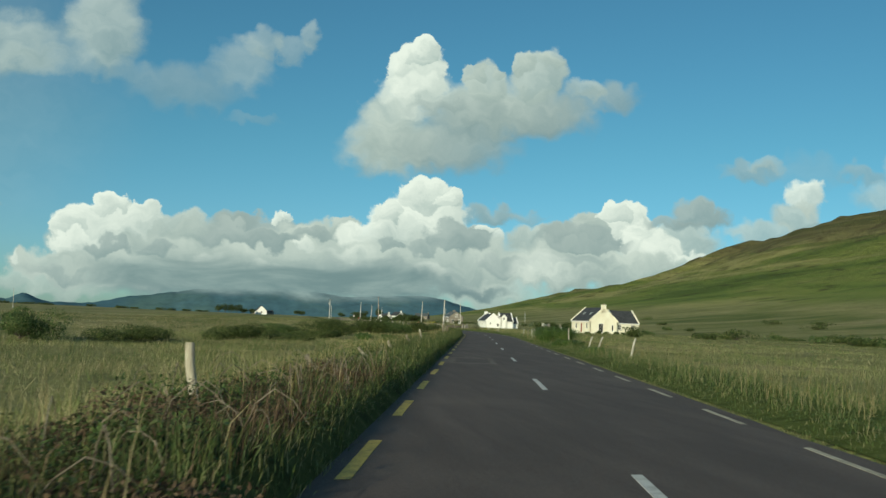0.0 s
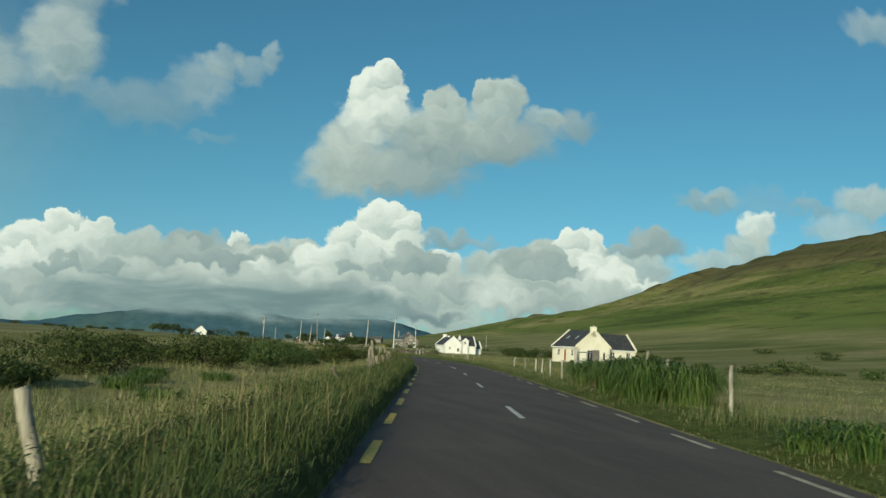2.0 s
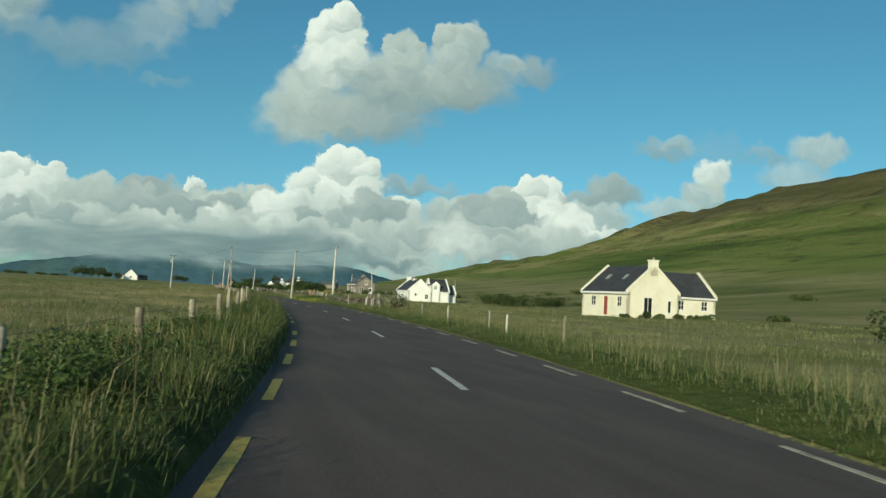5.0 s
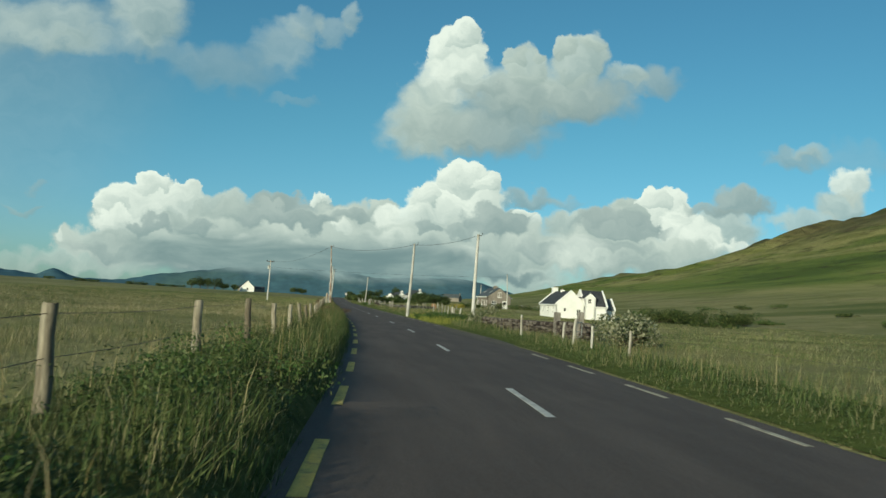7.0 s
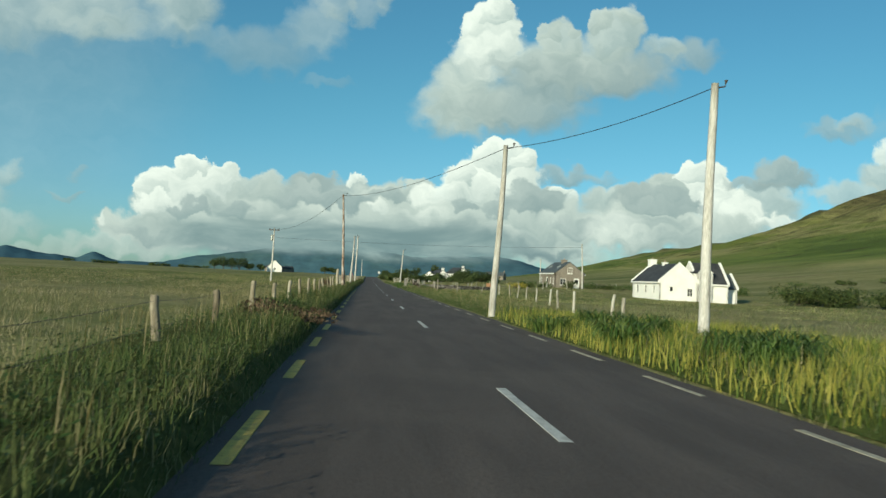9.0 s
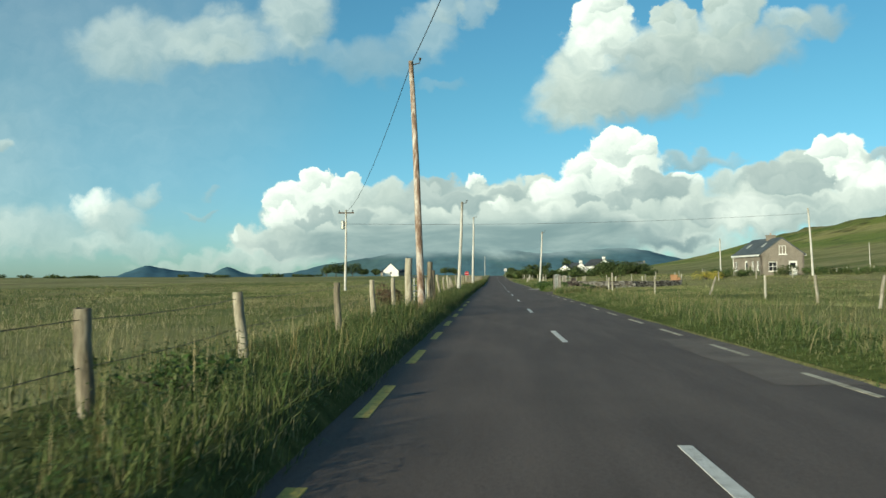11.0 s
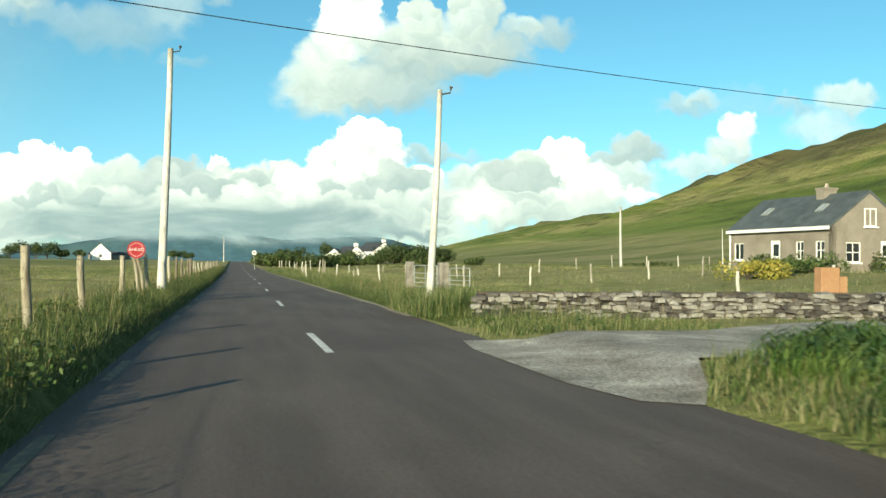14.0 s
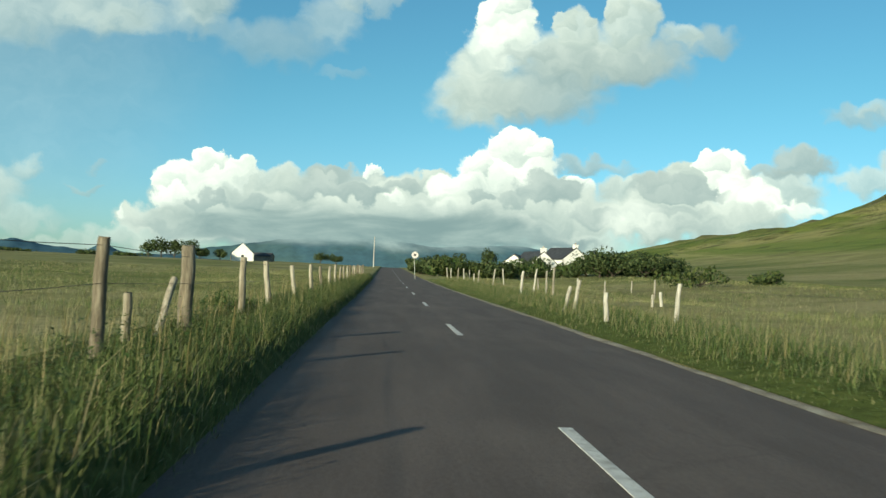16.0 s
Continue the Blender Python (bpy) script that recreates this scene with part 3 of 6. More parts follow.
GREEN_FIELD = leaf_material("green_pasture_grass", [(0.086, 0.128, 0.034), (0.150, 0.190, 0.058), (0.240, 0.240, 0.098), (0.360, 0.320, 0.180)], 0.13, 0.7, 0.7, 0.25)
RUSH = leaf_material("dark_rush_tufts", [(0.040, 0.062, 0.020), (0.072, 0.094, 0.030), (0.130, 0.125, 0.052)], 0.3, 0.8)
GORSE = leaf_material("dark_gorse_leaves", [(0.022, 0.040, 0.010), (0.045, 0.072, 0.016), (0.080, 0.098, 0.028)], 0.7, 0.8, 0.7, 0.2)
BRAMBLE = leaf_material("bramble_and_nettle_leaves", [(0.036, 0.070, 0.017), (0.066, 0.118, 0.028), (0.115, 0.140, 0.050)], 1.2, 0.8, 0.6, 0.25)
MEADOW = leaf_material("yellow_green_meadow_growth", [(0.095, 0.145, 0.026), (0.175, 0.210, 0.040), (0.275, 0.280, 0.058), (0.380, 0.350, 0.075)], 0.9, 0.7, 0.6, 0.3)
WILLOW = leaf_material("grey_green_shrub_leaves", [(0.085, 0.105, 0.050), (0.15, 0.17, 0.09), (0.32, 0.32, 0.22)], 1.5, 0.8, 0.7, 0.3)
YELLOW_SHRUB = leaf_material("yellow_green_shrub_leaves", [(0.20, 0.21, 0.04), (0.34, 0.30, 0.06), (0.46, 0.38, 0.09)], 1.5, 0.7, 0.7, 0.3)
TREE_LEAF = leaf_material("village_tree_leaves", [(0.022, 0.040, 0.012), (0.042, 0.066, 0.020), (0.075, 0.100, 0.036)], 0.3, 0.8, 0.7, 0.2)
BARK = material("brown_bark", [(0.05, 0.04, 0.03), (0.10, 0.085, 0.065)], 4.0, 0.95, 30.0, 0.5)
BLOSSOM = leaf_material("white_blossom", [(0.55, 0.55, 0.48), (0.70, 0.70, 0.62)], 2.0, 0.5, 0.7, 0.3)


# ---------------------------------------------------------------- building helpers
def mesh_object(name, verts, faces, mat, shade=False):
    me = bpy.data.meshes.new(name)
    me.from_pydata([tuple(v) for v in verts], [], [tuple(f) for f in faces])
    me.materials.append(mat)
    if shade:
        me.shade_smooth()
    return new(name, me)


def triangles(name, verts, tris, mat):
    """A mesh of very many triangles, from arrays."""
    me = bpy.data.meshes.new(name)
    me.vertices.add(len(verts))
    me.vertices.foreach_set("co", np.ascontiguousarray(verts, np.float32).ravel())
    me.loops.add(len(tris) * 3)
    me.loops.foreach_set("vertex_index", np.ascontiguousarray(tris, np.int32).ravel())
    me.polygons.add(len(tris))
    me.polygons.foreach_set("loop_start", np.arange(0, len(tris) * 3, 3, dtype=np.int32))
    me.update(calc_edges=True)
    me.materials.append(mat)
    return new(name, me)


def empty(name, x, y, z, turn=0.0):
    ob = new(name)
    ob.empty_display_size = 0.2
    ob.matrix_basis = pose(x, y, z, 0, 0, turn)
    return ob


def part(name, bm, mat, parent, label="", shade=False):
    """Links a bmesh as one mesh under a thing or a part; it is in the parent's coordinates."""
    me = bpy.data.meshes.new(name)
    bm.normal_update()
    bm.to_mesh(me)
    bm.free()
    me.materials.append(mat)
    if shade:
        me.shade_smooth()
    ob = new(name, me)
    ob.parent = parent
    if label:
        tagged(ob, label)
    return ob


def box(bm, x0, x1, y0, y1, z0, z1, m=None):
    v = [bm.verts.new(p) for p in ((x0, y0, z0), (x1, y0, z0), (x1, y1, z0), (x0, y1, z0), (x0, y0, z1), (x1, y0, z1), (x1, y1, z1), (x0, y1, z1))]
    for f in ((0, 3, 2, 1), (4, 5, 6, 7), (0, 1, 5, 4), (1, 2, 6, 5), (2, 3, 7, 6), (3, 0, 4, 7)):
        bm.faces.new([v[k] for k in f])
    if m is not None:
        for w in v:
            w.co = m @ w.co
    return v


def prism(bm, outline, y0, y1, m=None):
    """An outline of (x, z), drawn out from y0 to y1."""
    a = [bm.verts.new((x, y0, z)) for x, z in outline]
    b = [bm.verts.new((x, y1, z)) for x, z in outline]
    bm.faces.new(a), bm.faces.new(b[::-1])
    for k in range(len(a)):
        bm.faces.new((a[k - 1], b[k - 1], b[k], a[k]))
    if m is not None:
        for w in a + b:
            w.co = m @ w.co


def tube(bm, path, radii, sides=8, wobble=0.0, cap=True):
    """A round bar along a line of points."""
    rings = []
    path = [Vector(p) for p in path]
    for k, p in enumerate(path):
        way = (path[min(k + 1, len(path) - 1)] - path[max(k - 1, 0)]).normalized()
        side = way.cross(Vector((0, 0, 1)) if abs(way.z) < 0.9 else Vector((1, 0, 0))).normalized()
        up = side.cross(way)
        r = radii[k] if isinstance(radii, (list, tuple)) else radii
        rings.append([bm.verts.new(p + (side * math.cos(a) + up * math.sin(a)) * r * (1 + wobble * random.uniform(-1, 1))) for a in (6.2832 * s / sides for s in range(sides))])
    for a, b in zip(rings, rings[1:]):
        for s in range(sides):
            bm.faces.new((a[s - 1], a[s], b[s], b[s - 1]))
    if cap:
        bm.faces.new(rings[0]), bm.faces.new(rings[-1][::-1])


# ---------------------------------------------------------------- ground, mountains, road
def build_ground():
    near = [0, 1.5, 2.55, 2.62, 2.7, 2.8, 2.95, 3.2, 3.5, 3.9, 4.4, 5, 5.8, 7, 8.5, 10, 12, 14.5, 17.5, 21, 25, 30, 36, 43, 51, 60, 70]
    u = near + [70 + 20 * k for k in range(1, 48)] + [1030 + 120 * k for k in range(30)]
    u = np.array(sorted({-v for v in u} | set(u)))
    y = np.concatenate([np.arange(-160, -20, 8), np.arange(-20, 430, 1.5), np.arange(430, 700, 6), np.arange(700, 2200, 22), np.arange(2200, 4750, 75)])
    uu, yy = np.meshgrid(u, y)
    xx = uu + centre(yy)
    zz = height(xx, yy)
    nu, ny = len(u), len(y)
    k = np.arange(nu * ny).reshape(ny, nu)
    quads = np.stack([k[:-1, :-1], k[:-1, 1:], k[1:, 1:], k[1:, :-1]], -1).reshape(-1, 4)
    me = bpy.data.meshes.new("ground")
    me.vertices.add(nu * ny)
    me.vertices.foreach_set("co", np.stack([xx, yy, zz], -1).astype(np.float32).ravel())
    me.loops.add(len(quads) * 4)
    me.loops.foreach_set("vertex_index", quads.astype(np.int32).ravel())
    me.polygons.add(len(quads))
    me.polygons.foreach_set("loop_start", np.arange(0, len(quads) * 4, 4, dtype=np.int32))
    me.update(calc_edges=True)
    me.materials.append(PASTURE)
    me.shade_smooth()
    return tagged(new("ground", me), "rough green and tan pasture rising to a grassy hillside", "ground", kind="structure")


build_ground()


def build_mountains():
    """Far mountains under the cloud: a ridge whose height follows the bearing."""
    bearings = [-16, -13.5, -12.2, -10, -8.5, -5.2, -3.3, -1.1, 1.8, 4.0, 6.7, 9.0, 11.2, 12.8, 15.2, 15.7, 16.8, 17.7, 19.4, 20.8, 21.6, 23.2, 30]
    rises = [0.2, 0.4, 0.8, 1.4, 1.7, 1.6, 1.4, 1.65, 1.8, 1.75, 1.5, 1.1, 0.78, 0.36, 0.30, 0.40, 0.80, 0.40, 0.55, 0.75, 0.95, 0.30, 0.2]
    b = np.linspace(-16, 30, 260)
    verts, faces = [], []
    for row, (share, dist) in enumerate(((0.0, 4250), (0.45, 4380), (0.8, 4480), (1.0, 4560), (0.6, 4680))):
        lift = np.interp(b, bearings, rises) + 0.02 * np.sin(b * 3.1) + 0.012 * np.sin(b * 7.7 + 1)
        for k, a in enumerate(b):
            rough = (0.035 * math.sin(a * 1.9 + row * 2.0) + 0.02 * math.sin(a * 4.3 + row)) if 0 < row < 3 else 0
            verts.append((-math.sin(radians(a)) * dist, 170 + math.cos(radians(a)) * dist, 3.0 + math.tan(radians(lift[k] * share + rough)) * dist - (6 if row == 0 else 0)))
    n = len(b)
    for r in range(4):
        for k in range(n - 1):
            faces.append((r * n + k, r * n + k + 1, (r + 1) * n + k + 1, (r + 1) * n + k))
    # no air between: the ridge's haze is only its blue colour
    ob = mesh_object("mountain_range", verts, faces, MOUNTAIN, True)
    return tagged(ob, "far mountains coloured haze blue, with their tops in cloud", "mountains", kind="structure")


build_mountains()


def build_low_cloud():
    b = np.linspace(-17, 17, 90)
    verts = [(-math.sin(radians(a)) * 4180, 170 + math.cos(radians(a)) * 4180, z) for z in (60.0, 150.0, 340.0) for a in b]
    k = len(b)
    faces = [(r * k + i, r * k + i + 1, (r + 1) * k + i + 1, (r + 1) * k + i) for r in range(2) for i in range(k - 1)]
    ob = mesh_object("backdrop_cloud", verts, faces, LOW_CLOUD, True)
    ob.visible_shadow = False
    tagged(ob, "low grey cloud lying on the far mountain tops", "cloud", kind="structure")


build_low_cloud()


def strip(name, offsets, y0, y1, mat, lift, step=1.0, wander=0.0, zs=None):
    """A band along the road between two offsets from its centre line."""
    ys = np.arange(y0, y1 + 0.01, step)
    verts, faces = [], []
    for k, y in enumerate(ys):
        for j, o in enumerate(offsets):
            w = wander * (waves(y, 0 * y + 7 * j, 5.0, 3 + j) + 0.5 * waves(y, 0 * y, 1.7, 8 + j)) if j in (0, len(offsets) - 1) else 0
            x = centre(y) + o + w
            verts.append((x, y, road_z(y) + lift + (zs[j] if zs else 0)))
    m = len(offsets)
    for k in range(len(ys) - 1):
        for j in range(m - 1):
            faces.append((k * m + j, k * m + j + 1, (k + 1) * m + j + 1, (k + 1) * m + j))
    return mesh_object(name, verts, faces, mat)


def road_z(y):
    return 1.6 * float(smooth(380, 640, y))


road = strip("road", [-2.74, -1.3, 0.0, 1.3, 2.70], -60, 900, ASPHALT, 0.0, 1.5, 0.05)
tagged(road, "narrow country road of worn purple-grey asphalt", "road", kind="structure")


def build_road_marks():
    def mark(name, offset, width, y0, y1, mat):
        bm = bmesh.new()
        ys = np.linspace(y0, y1, 4)
        rows = []
        for y in ys:
            x = float(centre(y)) + offset
            a, b = random.uniform(-0.006, 0.006), random.uniform(-0.006, 0.006)
            rows.append([bm.verts.new((x - width / 2 + a, y, road_z(y) + 0.001)), bm.verts.new((x - width / 2 + a + 0.003, y, road_z(y) + 0.006)), bm.verts.new((x + width / 2 + b - 0.003, y, road_z(y) + 0.006)), bm.verts.new((x + width / 2 + b, y, road_z(y) + 0.001))])
        for p, q in zip(rows, rows[1:]):
            for k in range(3):
                bm.faces.new((p[k], p[k + 1], q[k + 1], q[k]))
        return part(name, bm, mat, road)

    starts = [15.5 + 12.9 * k for k in range(-3, 7)] + [96.0 + 13.15 * k for k in range(8)] + [203.7 + 13.05 * k for k in range(26)]
    for y in starts:
        mark("centre_line_dash", 0.0, 0.11, y, y + 3.35, WHITE_LINE)
    for y in np.concatenate([np.arange(-17.6, 125, 4.64), np.arange(129.9, 272, 4.75)]):
        mark("yellow_edge_dash", -2.46, 0.13, y, y + 2.25, YELLOW_LINE)
    for y in np.arange(272.4, 345, 4.75):
        mark("faded_edge_dash", -2.52, 0.11, y, y + 1.9, FADED_LINE)
    for y in np.arange(-12.0, 286, 4.42):
        if not 164 < y < 186:
            mark("edge_dash", 2.38, 0.09, y, y + 2.15, EDGE_LINE)


build_road_marks()


def build_banks():
    """Soil and dead grass under the verges, just above the field's sheet."""
    for u in (np.array([-2.66, -2.75, -2.85, -3.0, -3.2, -3.5, -3.9, -4.4, -5.0, -5.6]), np.array([2.80, 3.0, 3.2, 3.5, 3.9, 4.4, 5.0, 5.8, 6.8])):
        y = np.arange(-20, 430, 1.5)
        uu, yy = np.meshgrid(u, y)
        xx = uu + centre(yy)
        zz = height(xx, yy) + 0.015
        zz[:, -1] -= 0.06
        if u[0] > 0:
            zz = zz - 0.15 * (smooth(298.0, 304.0, yy) * smooth(313.5, 309.0, yy) + smooth(285.0, 286.0, yy) * smooth(293.5, 292.0, yy))
        k = np.arange(uu.size).reshape(uu.shape)
        quads = np.stack([k[:-1, :-1], k[:-1, 1:], k[1:, 1:], k[1:, :-1]], -1).reshape(-1, 4)
        if u[0] < 0:
            quads = quads[:, ::-1]
        ob = mesh_object("verge", np.stack([xx, yy, zz], -1).reshape(-1, 3).tolist(), quads.tolist(), THATCH if u[0] < 0 else SWARD, True)
        tagged(ob, "dark soil and dead grass of the road's verge", "verge", kind="structure")


build_banks()

# ---------------------------------------------------------------- poles and cables
def pole(x, y, top, radius=0.13, mat=POLE_WOOD, lean=(0.0, 0.0), fittings="steps", label="weathered grey wooden power pole in the verge"):
    z = ground_z(x, y)
    thing = empty("power_pole", x, y, z)
    h = top - z
    bm = bmesh.new()
    pts, rs = [], []
    for k in range(9):
        s = k / 8
        pts.append((lean[0] * s + 0.02 * math.sin(s * 5 + x), lean[1] * s, -0.4 + (h + 0.4) * s))
        rs.append(radius * (1 - 0.38 * s))
    tube(bm, pts, rs, 12, 0.03)
    part("shaft", bm, mat, thing, shade=True)
    tx, ty = lean[0], lean[1]
    if fittings == "steps":
        bm = bmesh.new()
        tube(bm, [(tx, ty, h - 0.12), (tx + 0.28, ty, h - 0.06), (tx + 0.30, ty, h + 0.10)], [0.02, 0.02, 0.05], 8)
        part("insulator_bracket", bm, WIRE, thing)
    if fittings == "transformer":
        bm = bmesh.new()
        box(bm, tx - 0.75, tx + 0.75, ty - 0.06, ty + 0.06, h - 0.35, h - 0.22)
        part("crossarm", bm, WIRE, thing)
        for k in (-0.65, 0.0, 0.65):
            bm = bmesh.new()
            tube(bm, [(tx + k, ty, h - 0.22), (tx + k, ty, h - 0.12), (tx + k, ty, h)], [0.05, 0.06, 0.03], 8)
            part("insulator", bm, GLASS, thing)
        bm = bmesh.new()
        tube(bm, [(tx - 0.30, ty, h - 1.85), (tx - 0.30, ty, h - 1.80), (tx - 0.30, ty, h - 1.10), (tx - 0.30, ty, h - 1.0)], [0.16, 0.2, 0.2, 0.1], 12)
        part("transformer_tank", bm, STEEL, thing, "grey steel transformer tank")
    return tagged(thing, label, "power pole", "poles along the road")


POLES = {
    "P1": (8.4, 202.7, 6.5, 0.15), "P2": (4.45, 212.4, 6.15, 0.13), "P3": (-1.95, 252.9, 7.95, 0.118), "A": (-2.0, 280.7, 5.8, 0.115),
    "B": (-2.15, 324.6, 7.8, 0.135), "C": (4.85, 318.2, 5.8, 0.105), "D": (36.5, 329.6, 8.6, 0.14), "E": (39.4, 381.9, 7.3, 0.15),
}
LEANS = {"P1": (0.10, 0.05), "P2": (0.25, 0.0), "P3": (-0.4, 1.25), "A": (0.28, 0.1), "B": (0.18, 0.0), "C": (0.42, 0.7), "D": (-0.3, 0.3), "E": (-0.05, 0.0)}
for key, (x, y, top, r) in POLES.items():
    if key == "P3":
        pole(x, y, top, r, BROWN_POLE, LEANS[key], "steps", "tall brown wooden power pole with pale weathered top")
    else:
        pole(x, y, top, r, POLE_WOOD, LEANS[key], "steps" if key in "P1 P2 A B C" else "")
pole(-14.0, 310.5, 7.75, 0.13, POLE_WOOD, (0.15, 0.0), "transformer", "wooden power pole carrying a small transformer")
for x, y, top in ((-3.0, 560.0, 9.0), (95.0, 455.0, 8.5), (-150.0, 420.0, 9.0)):
    pole(x, y, top, 0.13, POLE_WOOD, (random.uniform(-0.15, 0.15), 0), "")


def cable(a, b, sag, radius=0.012, label="black overhead cable strung between wooden poles"):
    bm = bmesh.new()
    a, b = Vector(a), Vector(b)
    tube(bm, [a.lerp(b, s / 14) - Vector((0, 0, sag * 4 * (s / 14) * (1 - s / 14))) for s in range(15)], radius, 5, cap=False)
    me = bpy.data.meshes.new("overhead_cable")
    bm.to_mesh(me)
    bm.free()
    me.materials.append(CABLE)
    return tagged(new("overhead_cable", me), label, "cable", "overhead cables")


def head(key, drop=0.1):
    x, y, top, _ = POLES[key]
    return (x + LEANS[key][0], y + LEANS[key][1], top - drop)


cable(head("P1"), head("P2"), 0.25)
cable(head("P2"), head("P3"), 0.5)
cable(head("P3"), (-13.85, 310.5, 7.6), 0.9)
cable((-13.85, 310.5, 6.4), head("D", 0.6), 0.45)


# ---------------------------------------------------------------- fences
def post_mesh(h, r, seed):
    random.seed(seed)
    bm = bmesh.new()
    tube(bm, [(0, 0, -0.35), (0.01, 0, h * 0.3), (-0.01, 0.01, h * 0.7), (0, 0, h - 0.015), (0, 0, h)], [r, r * 1.02, r * 0.98, r * 0.96, r * 0.80], 9, 0.06)
    for v in bm.verts:
        if v.co.z > h - 0.05:
            v.co.z += v.co.x * random.uniform(-0.25, 0.25)
    me = bpy.data.meshes.new("fence_post")
    bm.to_mesh(me)
    bm.free()
    me.shade_smooth()
    return me


def fence_post(x, y, top, r=0.075, lean=(0, 0), mat=POST_WOOD, group="roadside fence posts", label="round weathered wooden fence post in long grass", square=False):
    z = ground_z(x, y)
    h = max(top - z, 0.35)
    if square:
        bm = bmesh.new()
        box(bm, -r, r, -r, r, -0.3, h)
        bmesh.ops.bevel(bm, geom=bm.edges[:], offset=0.012, segments=1, affect="EDGES")
        me = bpy.data.meshes.new("fence_post")
        bm.to_mesh(me)
        bm.free()
    else:
        me = post_mesh(h, r, int(x * 31 + y * 17) % 9973)
    me.materials.append(mat)
    ob = new("fence_post", me)
    ob.matrix_basis = pose(x, y, z, lean[1], lean[0], (x * 37 + y * 11) % 360 if not lean[0] and not lean[1] else 0)
    tagged(ob, label, "fence post", group)
    return ob, Vector((x, y, z)) + (ob.matrix_basis.to_3x3() @ Vector((0, 0, h)))


def wires(tops, drops, sag=0.03, label="rusty strands of fence wire", radius=0.0032):
    """Strands from post to post."""
    bm = bmesh.new()
    for drop in drops:
        for a, b in zip(tops, tops[1:]):
            a2, b2 = a - Vector((0, 0, drop)), b - Vector((0, 0, drop))
            tube(bm, [a2.lerp(b2, s / 4) - Vector((0, 0, sag * 4 * (s / 4) * (1 - s / 4))) for s in range(5)], radius, 4, cap=False)
    me = bpy.data.meshes.new("fence_wire")
    bm.to_mesh(me)
    bm.free()
    me.materials.append(WIRE)
    return tagged(new("fence_wire", me), label, "fence wire", kind="stuff")


def left_fence():
    off = -4.2
    random.seed(5)
    # y, height of the top, lean in degrees across and along
    early = [(-6.0, 0.85, 4, 0), (7.7, 0.95, -6, 0), (14.6, 0.66, -36, 0), (21.5, 0.62, -40, 0), (28.0, 0.6, -24, 0), (36.2, 0.72, -26, 0), (44.1, 0.86, -14, 0), (61.4, 0.64, -24, 0)]
    tops = [fence_post(fence_line(y) + off, y, t, 0.05, (l, a), POST_WOOD, label="leaning grey wooden fence post sunk in grass")[1] for y, t, l, a in early]
    mid = [(72.0, 1.05, 0, 0), (73.2, 1.12, -3, 0), (75.4, 1.42, -8, 0), (78.0, 0.75, -12, 0), (82.9, 0.75, -9, 0), (87.1, 0.82, 2, 0), (91.0, 0.75, -6, 0), (96.0, 0.78, -4, 0), (100.5, 0.75, 3, 0), (105.5, 0.8, 0, 0), (110.8, 0.85, -2, 0),
           (116.0, 0.9, 0, 0), (122.0, 0.98, 0, 0), (125.5, 1.13, 2, 0), (131.1, 1.0, 3, 0), (136.0, 1.12, 0, 0), (140.4, 1.02, -2, 0), (145.7, 1.06, 1, 0), (151.3, 1.08, 0, 0), (156.3, 1.12, -1, 0), (161.2, 1.0, -2, 0), (165.9, 0.95, 1, 0), (171.2, 0.95, -7, 0), (175.6, 0.86, -6, 0), (179.9, 0.9, -4, 0), (187.3, 0.78, -3, 0), (193.4, 0.85, -4, 0), (198.0, 0.85, 0, 0)]
    mid += [(198.0 + 5.0 * k, 1.0 + random.uniform(-0.1, 0.08), random.uniform(-4, 4), 0) for k in range(1, 8)]
    mid += [(237.0, 1.06, -5, 0), (243.2, 1.12, -1, 0), (248.0, 1.16, -1, 0), (252.4, 1.2, -1, 0)]
    tops = [fence_post(fence_line(y) + off, y, t, 0.062, (l, a))[1] for y, t, l, a in mid]
    wires(tops, (0.08, 0.42))
    late = [(262.2, 1.22, 0, 0), (269.9, 1.28, -3, 0), (274.6, 1.35, -8, 0), (278.7, 1.2, -2, 0), (283.9, 1.3, -4, 0), (287.3, 1.2, -5, 0), (291.7, 1.2, -16, 0), (296.5, 1.3, -4, 0), (301.4, 1.35, -3, 0), (304.8, 1.38, -3, 0), (309.5, 1.42, -2, 0), (314.0, 1.32, -2, 0), (320.1, 1.36, 0, 0), (326.8, 1.45, -3, 0)]
    late += [(332.0, 1.42, 2, 0), (336.8, 1.47, -1, 0), (341.4, 1.46, 2, 0), (346.1, 1.42, 1, 0), (352.4, 1.41, 2, 0), (361.0, 1.32, 1, 0), (365.0, 1.28, -5, 0), (371.0, 1.2, -6, 0), (377.0, 1.25, -2, 0)]
    late += [(377.0 + 5.2 * k, 1.25 + random.uniform(-0.06, 0.06) + road_z(377 + 5.2 * k), random.uniform(-5, 3), 0) for k in range(1, 16)]
    tops = [fence_post(fence_line(y) + off, y, t, 0.066, (l, a))[1] for y, t, l, a in late]
    wires(tops, (0.08, 0.45))


left_fence()
strainer = "thick weathered strainer post propped by a brace"
fence_post(-2.78, 356.3, 1.42, 0.10, (0, 0), POST_WOOD, label=strainer)
fence_post(-2.95, 355.4, 1.15, 0.05, (6, -36), POST_WOOD, label="slanting brace leaned against a strainer post")
fence_post(-3.05, 354.4, 0.80, 0.055, (0, 0), POST_WOOD, label="short weathered stump of a fence post")


